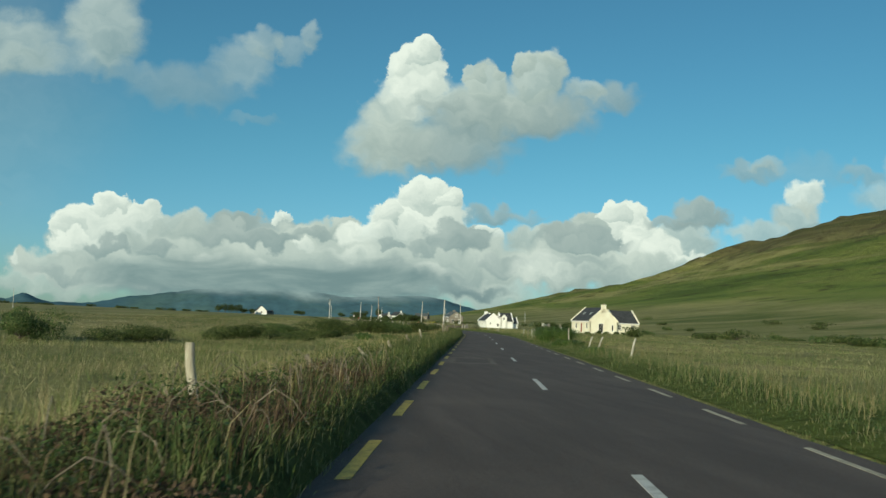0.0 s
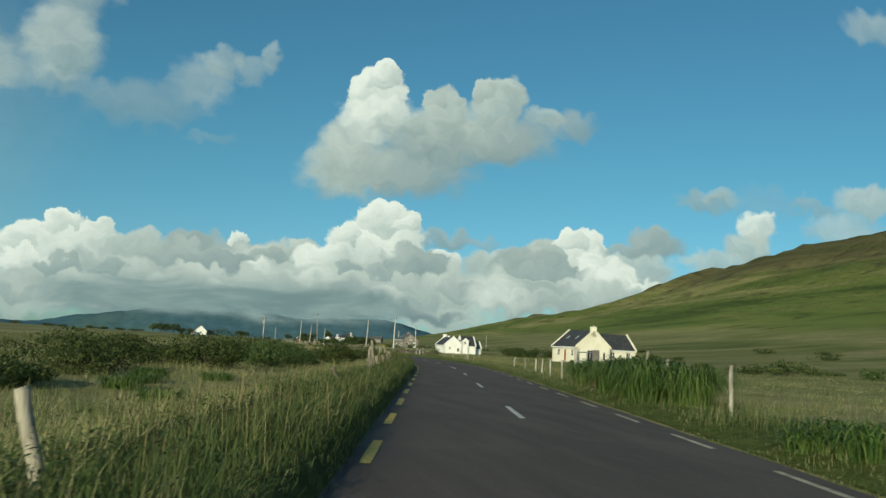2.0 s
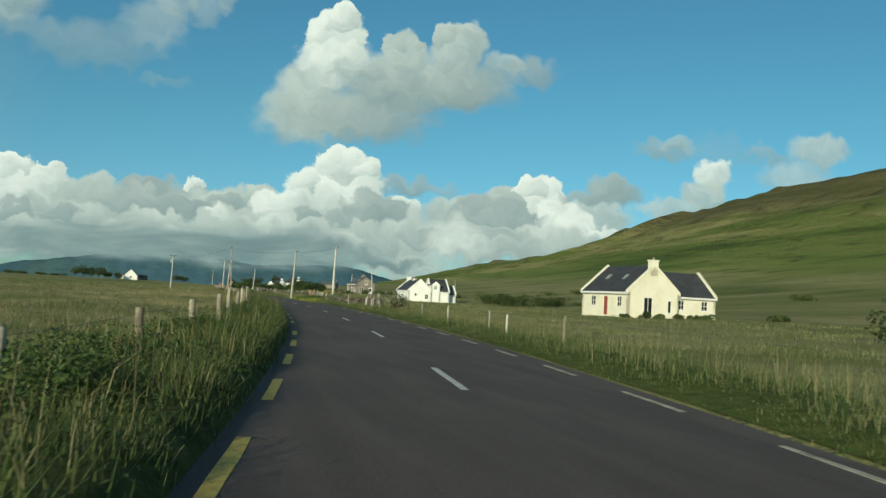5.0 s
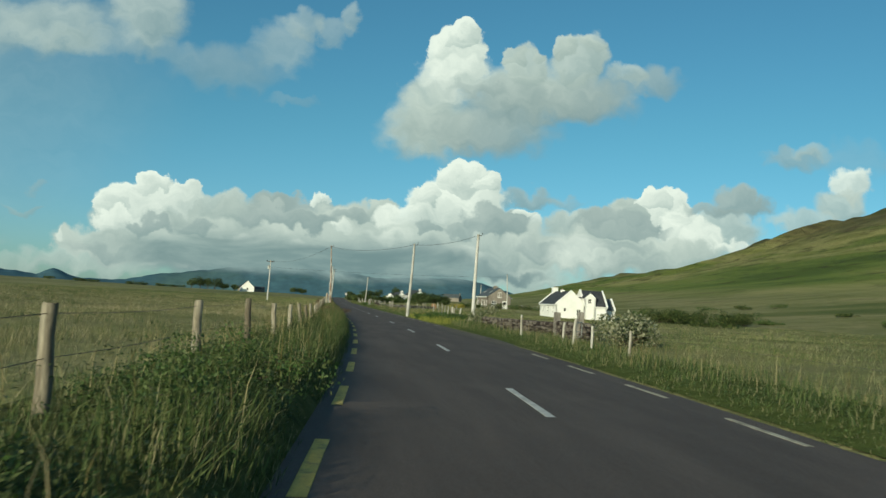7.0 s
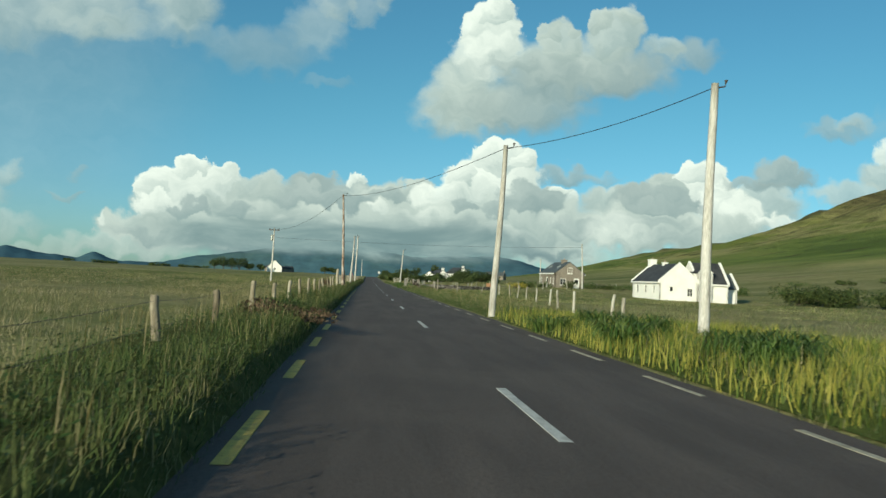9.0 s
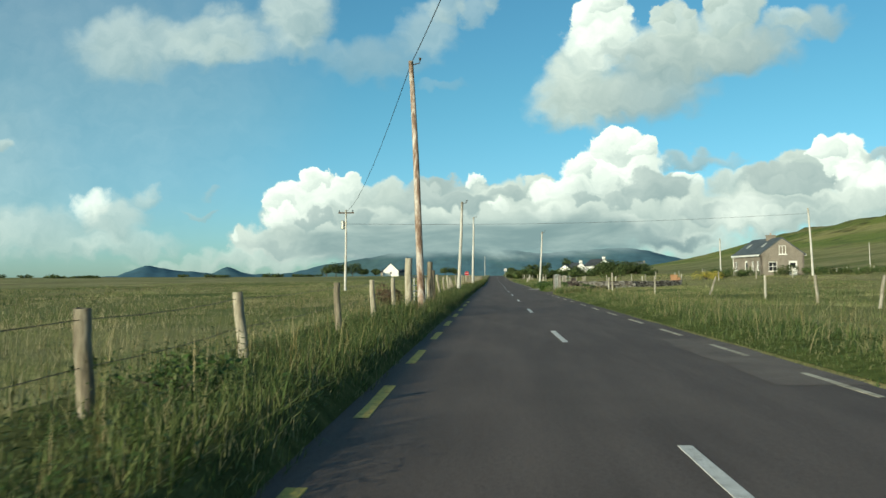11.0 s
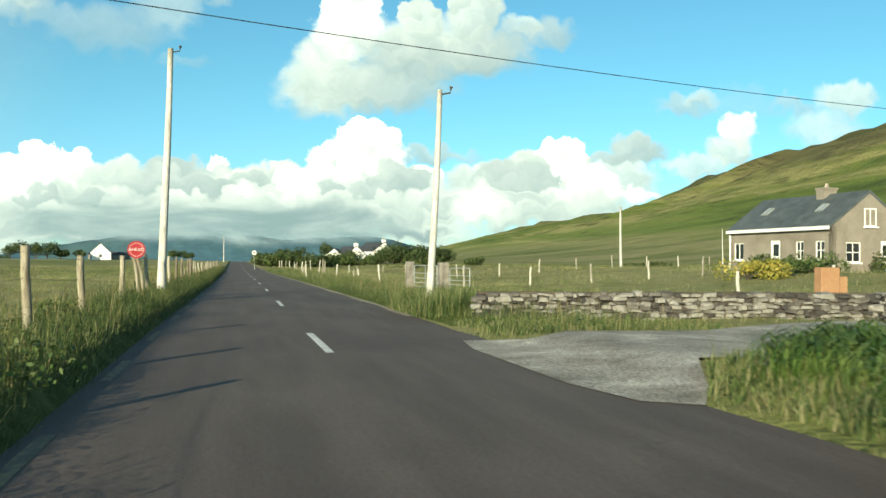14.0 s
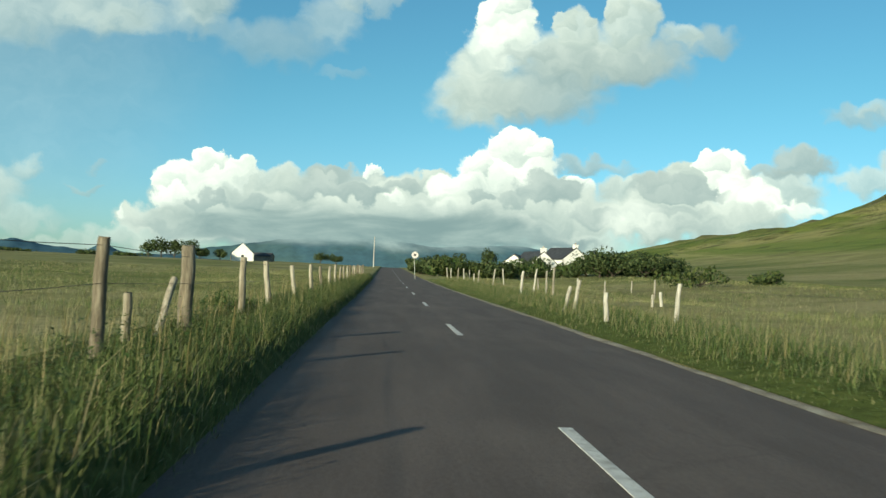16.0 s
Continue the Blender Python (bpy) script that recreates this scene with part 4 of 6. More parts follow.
def right_fences():
    lab = "slim pale wooden fence post beyond the verge"
    row1 = [(34.2, 0.9, 14, 5.3), (43.4, 0.85, 20, 5.2), (46.6, 0.82, 20, 5.1), (56.0, 1.2, 0, 5.0), (61.2, 1.25, 0, 5.0), (64.3, 1.5, 10, 5.0), (68.0, 1.25, 14, 5.0)]
    for y, t, l, o in row1:
        fence_post(fence_line(y) + o, y, t, 0.048, (l, 0), PALE_POST, "posts across the road", lab)
    row2 = [(77.3, 1.0, 0, 4.45), (80.9, 0.98, 0, 4.4), (84.6, 0.94, 0, 4.5), (88.6, 0.9, 0, 4.7), (94.0, 0.88, 5, 4.8), (100.0, 0.9, 8, 4.9), (120.9, 0.85, 3, 5.2), (126.9, 0.72, 0, 5.1), (131.5, 0.75, 0, 5.6), (140.0, 0.8, 3, 5.6), (147.0, 0.75, 0, 5.6), (162.0, 0.78, 0, 5.3), (166.0, 0.8, 0, 5.3), (168.1, 1.0, 5, 5.2), (171.2, 0.8, 3, 5.6), (174.1, 0.98, 0, 4.55)]
    tops = [fence_post(fence_line(y) + o, y, t, 0.043, (l, 0), PALE_POST, "posts across the road", lab)[1] for y, t, l, o in row2]
    wires(tops, (0.1,))
    row3 = [(207.0, 0.95, 0, 6.2), (213.0, 1.0, 6, 7.5), (221.0, 1.0, 0, 8.0), (229.0, 1.0, -3, 9.0), (236.0, 1.0, 4, 10.0), (243.0, 1.0, 0, 10.5), (250.0, 1.05, 5, 11.0), (257.0, 1.1, 10, 11.5), (264.0, 1.1, -4, 12.0), (271.0, 1.1, 0, 12.0), (278.0, 1.1, 20, 11.0), (284.0, 1.1, 0, 9.0), (288.2, 1.05, 3, 6.6), (290.7, 1.36, 0, 7.2)]
    tops = [fence_post(fence_line(y) + o, y, t, 0.06, (l, 0), PALE_POST, "posts across the road", lab)[1] for y, t, l, o in row3]
    wires(tops, (0.12,))
    # y, offset, height above the ground: a straggling line that swings in towards the road
    row4 = [(347.0, 10.9, 1.15), (353.0, 9.6, 1.2), (358.0, 8.6, 1.2), (367.6, 6.6, 1.11), (379.9, 10.1, 0.6), (386.7, 5.2, 1.27), (392.4, 7.9, 1.66), (399.8, 8.9, 1.49), (401.2, 8.3, 1.6), (405.1, 9.3, 0.87), (421.8, 9.1, 1.59), (424.0, 8.4, 1.5), (429.5, 7.6, 1.24), (434.5, 7.7, 0.9), (443.8, 7.5, 1.35), (445.4, 6.9, 1.4), (447.7, 8.5, 1.26)]
    row4 += [(452 + 5.0 * k, 6.6 - 0.1 * k, 1.3) for k in range(9)]
    tops = [fence_post(fence_line(y) + o, y, ground_z(fence_line(y) + o, y) + t, 0.066, (random.uniform(-5, 7), 0), PALE_POST, "posts across the road", lab)[1] for y, o, t in row4]
    wires(tops, (0.12,))
    for y, o, t, l in ((369.9, 4.24, 1.0, 10), (370.4, 4.05, 0.8, 14), (365.0, 4.0, 0.73, -2), (379.5, 9.6, 0.5, 0), (399.4, 12.6, 1.0, 0), (408.3, 12.8, 1.02, 0), (394.4, 14.3, 1.14, 0), (410.9, 17.6, 0.9, 0)):
        x = fence_line(y) + o
        fence_post(x, y, ground_z(x, y) + t, 0.06, (l, 0), PALE_POST, "posts across the road", lab)
    # fences across the far meadow
    for x0, y0, x1, y1, k in ((12, 342, 60, 352, 13), (14, 366, 74, 384, 16), (16, 322, 33, 326, 5)):
        tops = []
        for s in range(k):
            f = s / (k - 1)
            x, y = x0 + (x1 - x0) * f, y0 + (y1 - y0) * f
            tops.append(fence_post(x, y, ground_z(x, y) + random.uniform(1.0, 1.2), 0.06, (random.uniform(-4, 4), 0), PALE_POST, "posts across the meadow", "pale wooden post of a meadow fence")[1])
        wires(tops, (0.1,))


right_fences()


# ---------------------------------------------------------------- gates
def gate(ax, ay, bx, by, height_=1.15, bars=5, uprights=(0.0, 0.36, 0.72, 1.0), label="galvanised tubular steel field gate", lift=0.18):
    dx, dy = bx - ax, by - ay
    length = math.hypot(dx, dy)
    thing = empty("field_gate", ax, ay, min(ground_z(ax, ay), ground_z(bx, by)) + lift, math.degrees(math.atan2(dy, dx)))
    bm = bmesh.new()
    r = 0.08
    tube(bm, [(0, 0, 0), (0, 0, height_ - r), (r * 0.3, 0, height_ - 0.03), (r, 0, height_), (length - r, 0, height_), (length - r * 0.3, 0, height_ - 0.03), (length, 0, height_ - r), (length, 0, 0)], 0.024, 8)
    part("outer_tube", bm, STEEL, thing, shade=True)
    for k in range(bars):
        z = (height_ - 0.12) * (k / bars) ** 1.15 + 0.02
        bm = bmesh.new()
        tube(bm, [(0, 0, z), (length, 0, z)], 0.017, 8)
        part("bar", bm, STEEL, thing, shade=True)
    for f in uprights[1:-1]:
        bm = bmesh.new()
        box(bm, length * f - 0.022, length * f + 0.022, -0.028, 0.0, 0, height_)
        part("upright", bm, STEEL, thing)
    return tagged(thing, label, "gate")


gate(-2.62, 254.6, -2.25, 258.0, 0.95, 5, lift=0.05, label="galvanised steel gate into a sheep field, closed")
for x, y, top, r, lean in ((-2.52, 254.3, 1.80, 0.12, 1), (-2.1, 258.3, 1.75, 0.10, -1), (-2.05, 258.75, 1.45, 0.08, 0), (-2.3, 260.3, 1.22, 0.09, 0)):
    z = ground_z(x, y)
    me = post_mesh(top - z, r, int(y * 7))
    me.materials.append(BROWN_POLE if top > 1.9 else POST_WOOD)
    ob = new("gate_post", me)
    ob.matrix_basis = pose(x, y, z, 0, lean, 40)
    tagged(ob, "thick weathered wooden gate post", "gate post", "wooden gate posts")
gate(4.6, 291.2, 4.5, 286.0, 1.05, 5, (0, 0.24, 0.5, 0.72, 1), "galvanised steel gate standing open beside stone rubble")
gate(7.95, 335.35, 8.4, 332.75, 0.95, 4, (0, 0.5, 1), "galvanised steel gate between concrete piers")
gate(8.75, 331.9, 9.15, 330.2, 0.85, 4, (0, 1), "lower galvanised steel gate beside a concrete pier")
gate(-4.38, 74.5, -4.72, 71.8, 1.12, 4, (0, 0.6, 1), "galvanised steel gate behind tall leaves")
gate(8.72, 175.4, 7.88, 173.35, 0.62, 2, (0, 1), "small grey steel gate beside a stone wall")
fence_post(7.8, 173.2, 0.92, 0.05, (2, 0), PALE_POST, "posts across the road", "slim pale wooden post of a small gate")


def pier(x, y, w, top, turn=0.0, mat=CONCRETE, label="rough grey concrete gate pier"):
    z = ground_z(x, y)
    bm = bmesh.new()
    box(bm, -w / 2, w / 2, -w / 2, w / 2, -0.3, top - z)
    bmesh.ops.subdivide_edges(bm, edges=bm.edges[:], cuts=3, use_grid_fill=True)
    for v in bm.verts:
        v.co += Vector((random.uniform(-1, 1), random.uniform(-1, 1), random.uniform(-1, 1))) * 0.016
    me = bpy.data.meshes.new("gate_pier")
    bm.to_mesh(me)
    bm.free()
    me.materials.append(mat)
    ob = new("gate_pier", me)
    ob.matrix_basis = pose(x, y, z, 0, 0, turn)
    return tagged(ob, label, "gate pier", "gate piers")


pier(4.6, 291.5, 0.20, 1.26), pier(4.5, 285.75, 0.19, 1.24)
pier(7.85, 335.9, 0.34, 1.30), pier(8.55, 332.25, 0.38, 1.25)
pier(8.45, 178.6, 0.25, 1.15), pier(8.75, 175.8, 0.23, 1.22)
pier(-4.3, 74.75, 0.17, 1.52, mat=PALE_POST, label="square pale timber gate post"), pier(-4.75, 71.5, 0.22, 1.48)


# ---------------------------------------------------------------- houses
def wall_mesh(bm, length, height_, thick, holes, m):
    """A wall of solid cells round its openings; along x, thickness along y."""
    xs = sorted({0.0, length, *(h[0] for h in holes), *(h[1] for h in holes)})
    zs = sorted({-0.6, height_, *(h[2] for h in holes), *(h[3] for h in holes)})
    for x0, x1 in zip(xs, xs[1:]):
        for z0, z1 in zip(zs, zs[1:]):
            if any(h[0] <= (x0 + x1) / 2 <= h[1] and h[2] <= (z0 + z1) / 2 <= h[3] for h in holes):
                continue
            box(bm, x0, x1, 0, thick, z0, z1, m)
    weld(bm)


def weld(bm):
    """Joins cells that touch and drops the faces between them."""
    bmesh.ops.remove_doubles(bm, verts=bm.verts[:], dist=0.0005)
    bm.verts.index_update()
    seen = {}
    for f in bm.faces:
        seen.setdefault(tuple(sorted(v.index for v in f.verts)), []).append(f)
    bmesh.ops.delete(bm, geom=[f for fs in seen.values() if len(fs) > 1 for f in fs], context="FACES")


def window(parent, m, x0, x1, z0, z1, mullions=1, rails=1, frame_mat=WHITE_PAINT):
    d0, d1, w = 0.05, 0.12, 0.07
    bm = bmesh.new()
    loops = [[bm.verts.new(m @ Vector(p)) for p in ((x0 + i, d, z0 + i), (x1 - i, d, z0 + i), (x1 - i, d, z1 - i), (x0 + i, d, z1 - i))] for i, d in ((0, d0), (w, d0), (w, d1), (0, d1))]
    for p, q in zip(loops, loops[1:] + loops[:1]):
        for k in range(4):
            bm.faces.new((p[k - 1], p[k], q[k], q[k - 1]))
    bmesh.ops.recalc_face_normals(bm, faces=bm.faces[:])
    win = part("window", bm, frame_mat, parent)
    for k in range(mullions):
        c = x0 + (x1 - x0) * (k + 1) / (mullions + 1)
        bm = bmesh.new()
        box(bm, c - 0.03, c + 0.03, d0 + 0.01, d1 - 0.01, z0 + w, z1 - w, m)
        part("mullion", bm, frame_mat, win)
    for k in range(rails):
        c = z0 + (z1 - z0) * (k + 1) / (rails + 1)
        bm = bmesh.new()
        box(bm, x0 + w, x1 - w, d0 + 0.015, d1 - 0.015, c - 0.025, c + 0.025, m)
        part("glazing_bar", bm, frame_mat, win)
    bm = bmesh.new()
    box(bm, x0 + 0.02, x1 - 0.02, 0.085, 0.095, z0 + 0.02, z1 - 0.02, m)
    part("pane", bm, GLASS, win)
    bm = bmesh.new()
    box(bm, x0 - 0.08, x1 + 0.08, -0.06, 0.05, z0 - 0.09, z0, m)
    part("sill", bm, frame_mat, win)


def door(parent, m, x0, x1, z1, mat=RED_DOOR, glazed=False):
    bm = bmesh.new()
    for a in ((x0, x0 + 0.07, 0, z1), (x1 - 0.07, x1, 0, z1), (x0 + 0.07, x1 - 0.07, z1 - 0.07, z1)):
        box(bm, a[0], a[1], 0.04, 0.13, a[2], a[3], m)
    frame_ = part("door_frame", bm, WHITE_PAINT, parent)
    bm = bmesh.new()
    box(bm, x0 + 0.07, x1 - 0.07, 0.07, 0.115, 0.02, z1 - 0.07, m)
    part("door_leaf", bm, mat, frame_)
    if glazed:
        bm = bmesh.new()
        box(bm, x0 + 0.2, x1 - 0.2, 0.055, 0.068, 1.0, z1 - 0.25, m)
        part("door_pane", bm, GLASS, frame_)


def block(parent, m, wide, long, eave, ridge, wall_mat, roof_mat, openings=(), barge=None, chimneys=(), gutter=True):
    """A gabled block: gable walls across x, long walls along y."""
    sides = {
        "front": (m, wide),
        "back": (m @ Matrix.Translation((wide, long, 0)) @ Matrix.Rotation(math.pi, 4, "Z"), wide),
        "left": (m @ Matrix.Translation((0, long, 0)) @ Matrix.Rotation(-math.pi / 2, 4, "Z"), long),
        "right": (m @ Matrix.Translation((wide, 0, 0)) @ Matrix.Rotation(math.pi / 2, 4, "Z"), long),
    }
    for key, (mm, size) in sides.items():
        mine = [o for o in openings if o[0] == key]
        bm = bmesh.new()
        wall_mesh(bm, size, eave, 0.3, [o[1:5] for o in mine], mm)
        if key in ("front", "back"):
            prism(bm, [(0, eave), (wide, eave), (wide / 2, ridge)], 0, 0.3, mm)
            weld(bm)
        part("wall", bm, wall_mat, parent)
        for o in mine:
            if o[5] == "window":
                window(parent, mm, *o[1:5], *(o[6:8] if len(o) > 6 else (1, 1)))
            else:
                door(parent, mm, o[1], o[2], o[4], o[6], len(o) > 7)
    over, thick = 0.22, 0.14
    k = (ridge - eave) / (wide / 2)
    for flip in (False, True):
        pts = [(-over, eave - over * k + 0.02), (wide / 2, ridge + 0.02), (wide / 2, ridge + 0.02 + thick * 1.3), (-over, eave - over * k + 0.02 + thick * 1.3)]
        if flip:
            pts = [(wide - a, b) for a, b in pts][::-1]
        bm = bmesh.new()
        prism(bm, pts, -0.02, long + 0.02, m)
        roof = part("roof", bm, roof_mat, parent)
        if gutter:
            bm = bmesh.new()
            e = eave - over * k
            x0 = -over - 0.09 if not flip else wide + over + 0.005
            box(bm, x0, x0 + 0.085, 0, long, e - 0.05, e + 0.16, m)
            part("gutter", bm, WHITE_PAINT, roof)
        if barge:
            for y0 in (-0.08, long - 0.26):
                if not flip:
                    shape = [(pts[0][0], pts[0][1] - 0.05), (pts[1][0], pts[1][1] - 0.05), (pts[1][0], pts[1][1] + 0.36), (pts[0][0], pts[0][1] + 0.36)]
                else:
                    shape = [(wide - a, b) for a, b in [(-over, eave - over * k - 0.03), (wide / 2, ridge - 0.03), (wide / 2, ridge + 0.38), (-over, eave - over * k + 0.38)]][::-1]
                bm = bmesh.new()
                prism(bm, shape, y0, y0 + 0.34, m)
                part("verge_coping", bm, barge, roof)
    for x0, x1, y0, y1, top, mat in chimneys:
        bm = bmesh.new()
        box(bm, x0, x1, y0, y1, ridge - 1.0, top, m)
        box(bm, x0 - 0.06, x1 + 0.06, y0 - 0.06, y1 + 0.06, top - 0.14, top, m)
        stack = part("chimney", bm, mat, parent)
        bm = bmesh.new()
        tube(bm, [((x0 + x1) / 2, (y0 + y1) / 2, top), ((x0 + x1) / 2, (y0 + y1) / 2, top + 0.28)], [0.13, 0.10], 8)
        for v in bm.verts:
            v.co = m @ v.co
        part("chimney_pot", bm, BROWN_POLE, stack)


def skylight(parent, m, wide, eave, ridge, along, up, w=0.55, h=0.8):
    """A small roof window lying on the slope towards -x."""
    k = math.atan2(ridge - eave, wide / 2)
    f = up * wide / 2
    mm = m @ Matrix.Translation((f, along, eave + f * math.tan(k) + 0.24)) @ Matrix.Rotation(-k, 4, "Y")
    bm = bmesh.new()
    for a in ((-h / 2, h / 2, -w / 2, -w / 2 + 0.06), (-h / 2, h / 2, w / 2 - 0.06, w / 2), (-h / 2, -h / 2 + 0.06, -w / 2 + 0.06, w / 2 - 0.06), (h / 2 - 0.06, h / 2, -w / 2 + 0.06, w / 2 - 0.06)):
        box(bm, a[0], a[1], a[2], a[3], -0.06, 0.05, mm)
    sky_ = part("skylight", bm, STEEL, parent)
    bm = bmesh.new()
    box(bm, -h / 2 + 0.05, h / 2 - 0.05, -w / 2 + 0.05, w / 2 - 0.05, -0.02, 0.02, mm)
    part("skylight_pane", bm, SKYGLASS, sky_)


SKYGLASS = material("reflecting_roof_glass", [(0.25, 0.28, 0.30), (0.40, 0.43, 0.45)], 1.0, 0.1, 5.0, 0.0, spec=0.8, fine_amount=0.0)
I4 = Matrix.Identity(4)

# cream bungalow
h = empty("bungalow", 38.4, 186.0, ground_z(42, 190) + 0.05, 7.8)
block(h, I4, 6.7, 9.4, 2.65, 5.55, CREAM, SLATE, (("left", 7.2, 8.1, 1.0, 2.15, "window"), ("left", 4.5, 5.4, 0.0, 2.15, "door", RED_DOOR), ("left", 1.9, 2.9, 1.0, 2.15, "window"),
      ("front", 2.1, 3.25, 0.15, 2.15, "window", 1, 0), ("front", 5.3, 5.8, 0.5, 1.9, "window", 0, 0)), CREAM, ((2.85, 3.85, 0.0, 0.6, 6.35, CREAM),))
block(h, Matrix.Translation((12.5, 0.7, 0)) @ Matrix.Rotation(math.pi / 2, 4, "Z"), 6.2, 6.2, 2.45, 5.1, CREAM, SLATE, (("left", 1.0, 1.8, 0.95, 2.05, "window"), ("left", 4.2, 5.1, 0.95, 2.05, "window")), CREAM)
skylight(h, I4, 6.7, 2.65, 5.55, 3.2, 0.52), skylight(h, I4, 6.7, 2.65, 5.55, 6.6, 0.52)
tagged(h, "cream rendered bungalow with dark slate roofs", "house")

# white cottage group
h = empty("cottage", 39.4, 298.0, ground_z(44, 302), 3.0)
block(h, I4, 5.4, 10.6, 2.5, 4.85, WHITEWASH, SLATE, (("left", 1.6, 2.4, 0.9, 2.0, "window"), ("left", 4.8, 5.6, 0.9, 2.0, "window"), ("left", 8.0, 8.7, 0.9, 2.0, "window"), ("front", 3.9, 4.7, 0.6, 1.7, "window"), ("front", 1.4, 1.9, 1.2, 1.9, "window", 0, 0)), WHITEWASH, ((2.2, 3.2, 9.6, 10.6, 5.8, WHITEWASH), (2.4, 3.0, 5.0, 5.6, 5.3, WHITEWASH)))
block(h, Matrix.Translation((10.0, 0.4, 0)) @ Matrix.Rotation(math.pi / 2, 4, "Z"), 5.6, 4.6, 2.5, 5.2, WHITEWASH, SLATE, (("left", 0.5, 1.8, 0.9, 1.9, "window", 2, 0),), WHITEWASH)
block(h, Matrix.Translation((5.5, 0.15, 0)), 2.1, 3.0, 4.0, 4.85, WHITEWASH, SLATE, (("front", 0.6, 1.3, 2.9, 3.8, "window"),), None, (), False)
block(h, Matrix.Translation((12.4, 2.6, 0)) @ Matrix.Rotation(math.pi / 2, 4, "Z"), 4.0, 2.3, 2.0, 3.8, WHITEWASH, GREY_SLATE, (), WHITEWASH, (), False)
tagged(h, "whitewashed cottage with dark roofs, a dormer and outshots", "house")

# grey pebbledashed house
h = empty("dormer_house", 34.2, 341.4, ground_z(37, 346) - 0.15, 5.5)
block(h, I4, 5.6, 9.6, 2.75, 4.75, PEBBLEDASH, GREY_SLATE, (("left", 0.5, 1.5, 0.75, 1.9, "window", 1, 0), ("left", 4.2, 5.1, 0.0, 2.0, "door", WHITE_PAINT, True), ("left", 6.5, 7.2, 0.75, 1.9, "window"), ("left", 8.2, 8.95, 0.75, 1.9, "window"),
      ("front", 1.0, 2.1, 0.6, 1.8, "window"), ("front", 3.6, 4.7, 0.0, 1.9, "door", WHITE_PAINT, True)), None, ((2.3, 3.3, 3.2, 3.9, 5.35, PEBBLEDASH),))
window(h, Matrix.Translation((0, -0.08, 0)), 2.35, 3.25, 2.75, 3.85, 1, 0)
skylight(h, I4, 5.6, 2.75, 4.75, 2.4, 0.5), skylight(h, I4, 5.6, 2.75, 4.75, 7.4, 0.5)
bm = bmesh.new()
box(bm, -0.06, 0.06, 9.45, 9.57, -0.2, 2.6)
part("downpipe", bm, WHITE_PAINT, h)
tagged(h, "grey pebbledashed house with slate roof and white windows", "house")


def far_house(x, y, turn, wide, long, eave, ridge, mat, roof, label, chimney=False, front=(), drop=0.0):
    t = empty("farmhouse", x, y, ground_z(x, y) - drop, turn)
    ch = ((wide / 2 - 0.4, wide / 2 + 0.4, 0.1, 0.7, ridge + 0.7, mat),) if chimney else ()
    block(t, I4, wide, long, eave, ridge, mat, roof, front, None, ch, False)
    return tagged(t, label, "house", "village houses")


far_house(-53.0, 650.0, 8, 7.6, 12.0, 2.6, 6.2, WHITEWASH, SLATE, "white gabled farmhouse alone on the plain", False, (("front", 3.3, 4.3, 2.4 - 1.4, 2.2, "window", 0, 0),))
far_house(-42.0, 668.0, 80, 5.0, 15.0, 1.9, 3.0, PEBBLEDASH, SLATE, "long low stone shed behind a farmhouse")
far_house(31.8, 501.0, 20, 5.6, 9.0, 2.7, 4.7, WHITEWASH, SLATE, "white house with dark roof behind trees", True, (("front", 1.4, 2.1, 1.0, 2.2, "window"), ("front", 3.4, 4.1, 1.0, 2.2, "window")))
far_house(23.4, 486.0, 12, 4.8, 9.0, 2.0, 4.0, WHITEWASH, SLATE, "white cottage half hidden by a hedge", True)
far_house(19.2, 490.0, -15, 4.2, 7.0, 2.0, 3.6, WHITEWASH, SLATE, "small white gabled cottage in the village", False)


far_house(78.0, 690.0, 65, 6.0, 11.0, 2.5, 4.6, PEBBLEDASH, GREY_SLATE, "low tan farmhouse beyond the village trees", True)


# ---------------------------------------------------------------- dry stone walls
STONE_SHAPES = []
random.seed(21)
for _ in range(14):
    bm = bmesh.new()
    box(bm, -0.5, 0.5, -0.5, 0.5, -0.5, 0.5)
    bmesh.ops.bevel(bm, geom=bm.edges[:], offset=0.17, segments=1, affect="EDGES")
    skew = random.uniform(-0.25, 0.25)
    for v in bm.verts:
        v.co.z *= 1 + skew * v.co.x
        v.co += Vector((random.uniform(-1, 1) * 0.10, random.uniform(-1, 1) * 0.06, random.uniform(-1, 1) * 0.12))
    me = bpy.data.meshes.new("stone")
    bm.to_mesh(me)
    bm.free()
    me.materials.append(STONE)
    STONE_SHAPES.append(me)


PALE_STONE = material("pale_mixed_wall_stone", [(0.046, 0.042, 0.040), (0.080, 0.073, 0.067), (0.118, 0.109, 0.100), (0.155, 0.146, 0.134), (0.24, 0.23, 0.215)], 2.5, 0.9, 22.0, 0.6, per_piece=1.0)
PALE_SHAPES = []
for me in STONE_SHAPES:
    pale = me.copy()
    pale.materials[0] = PALE_STONE
    PALE_SHAPES.append(pale)


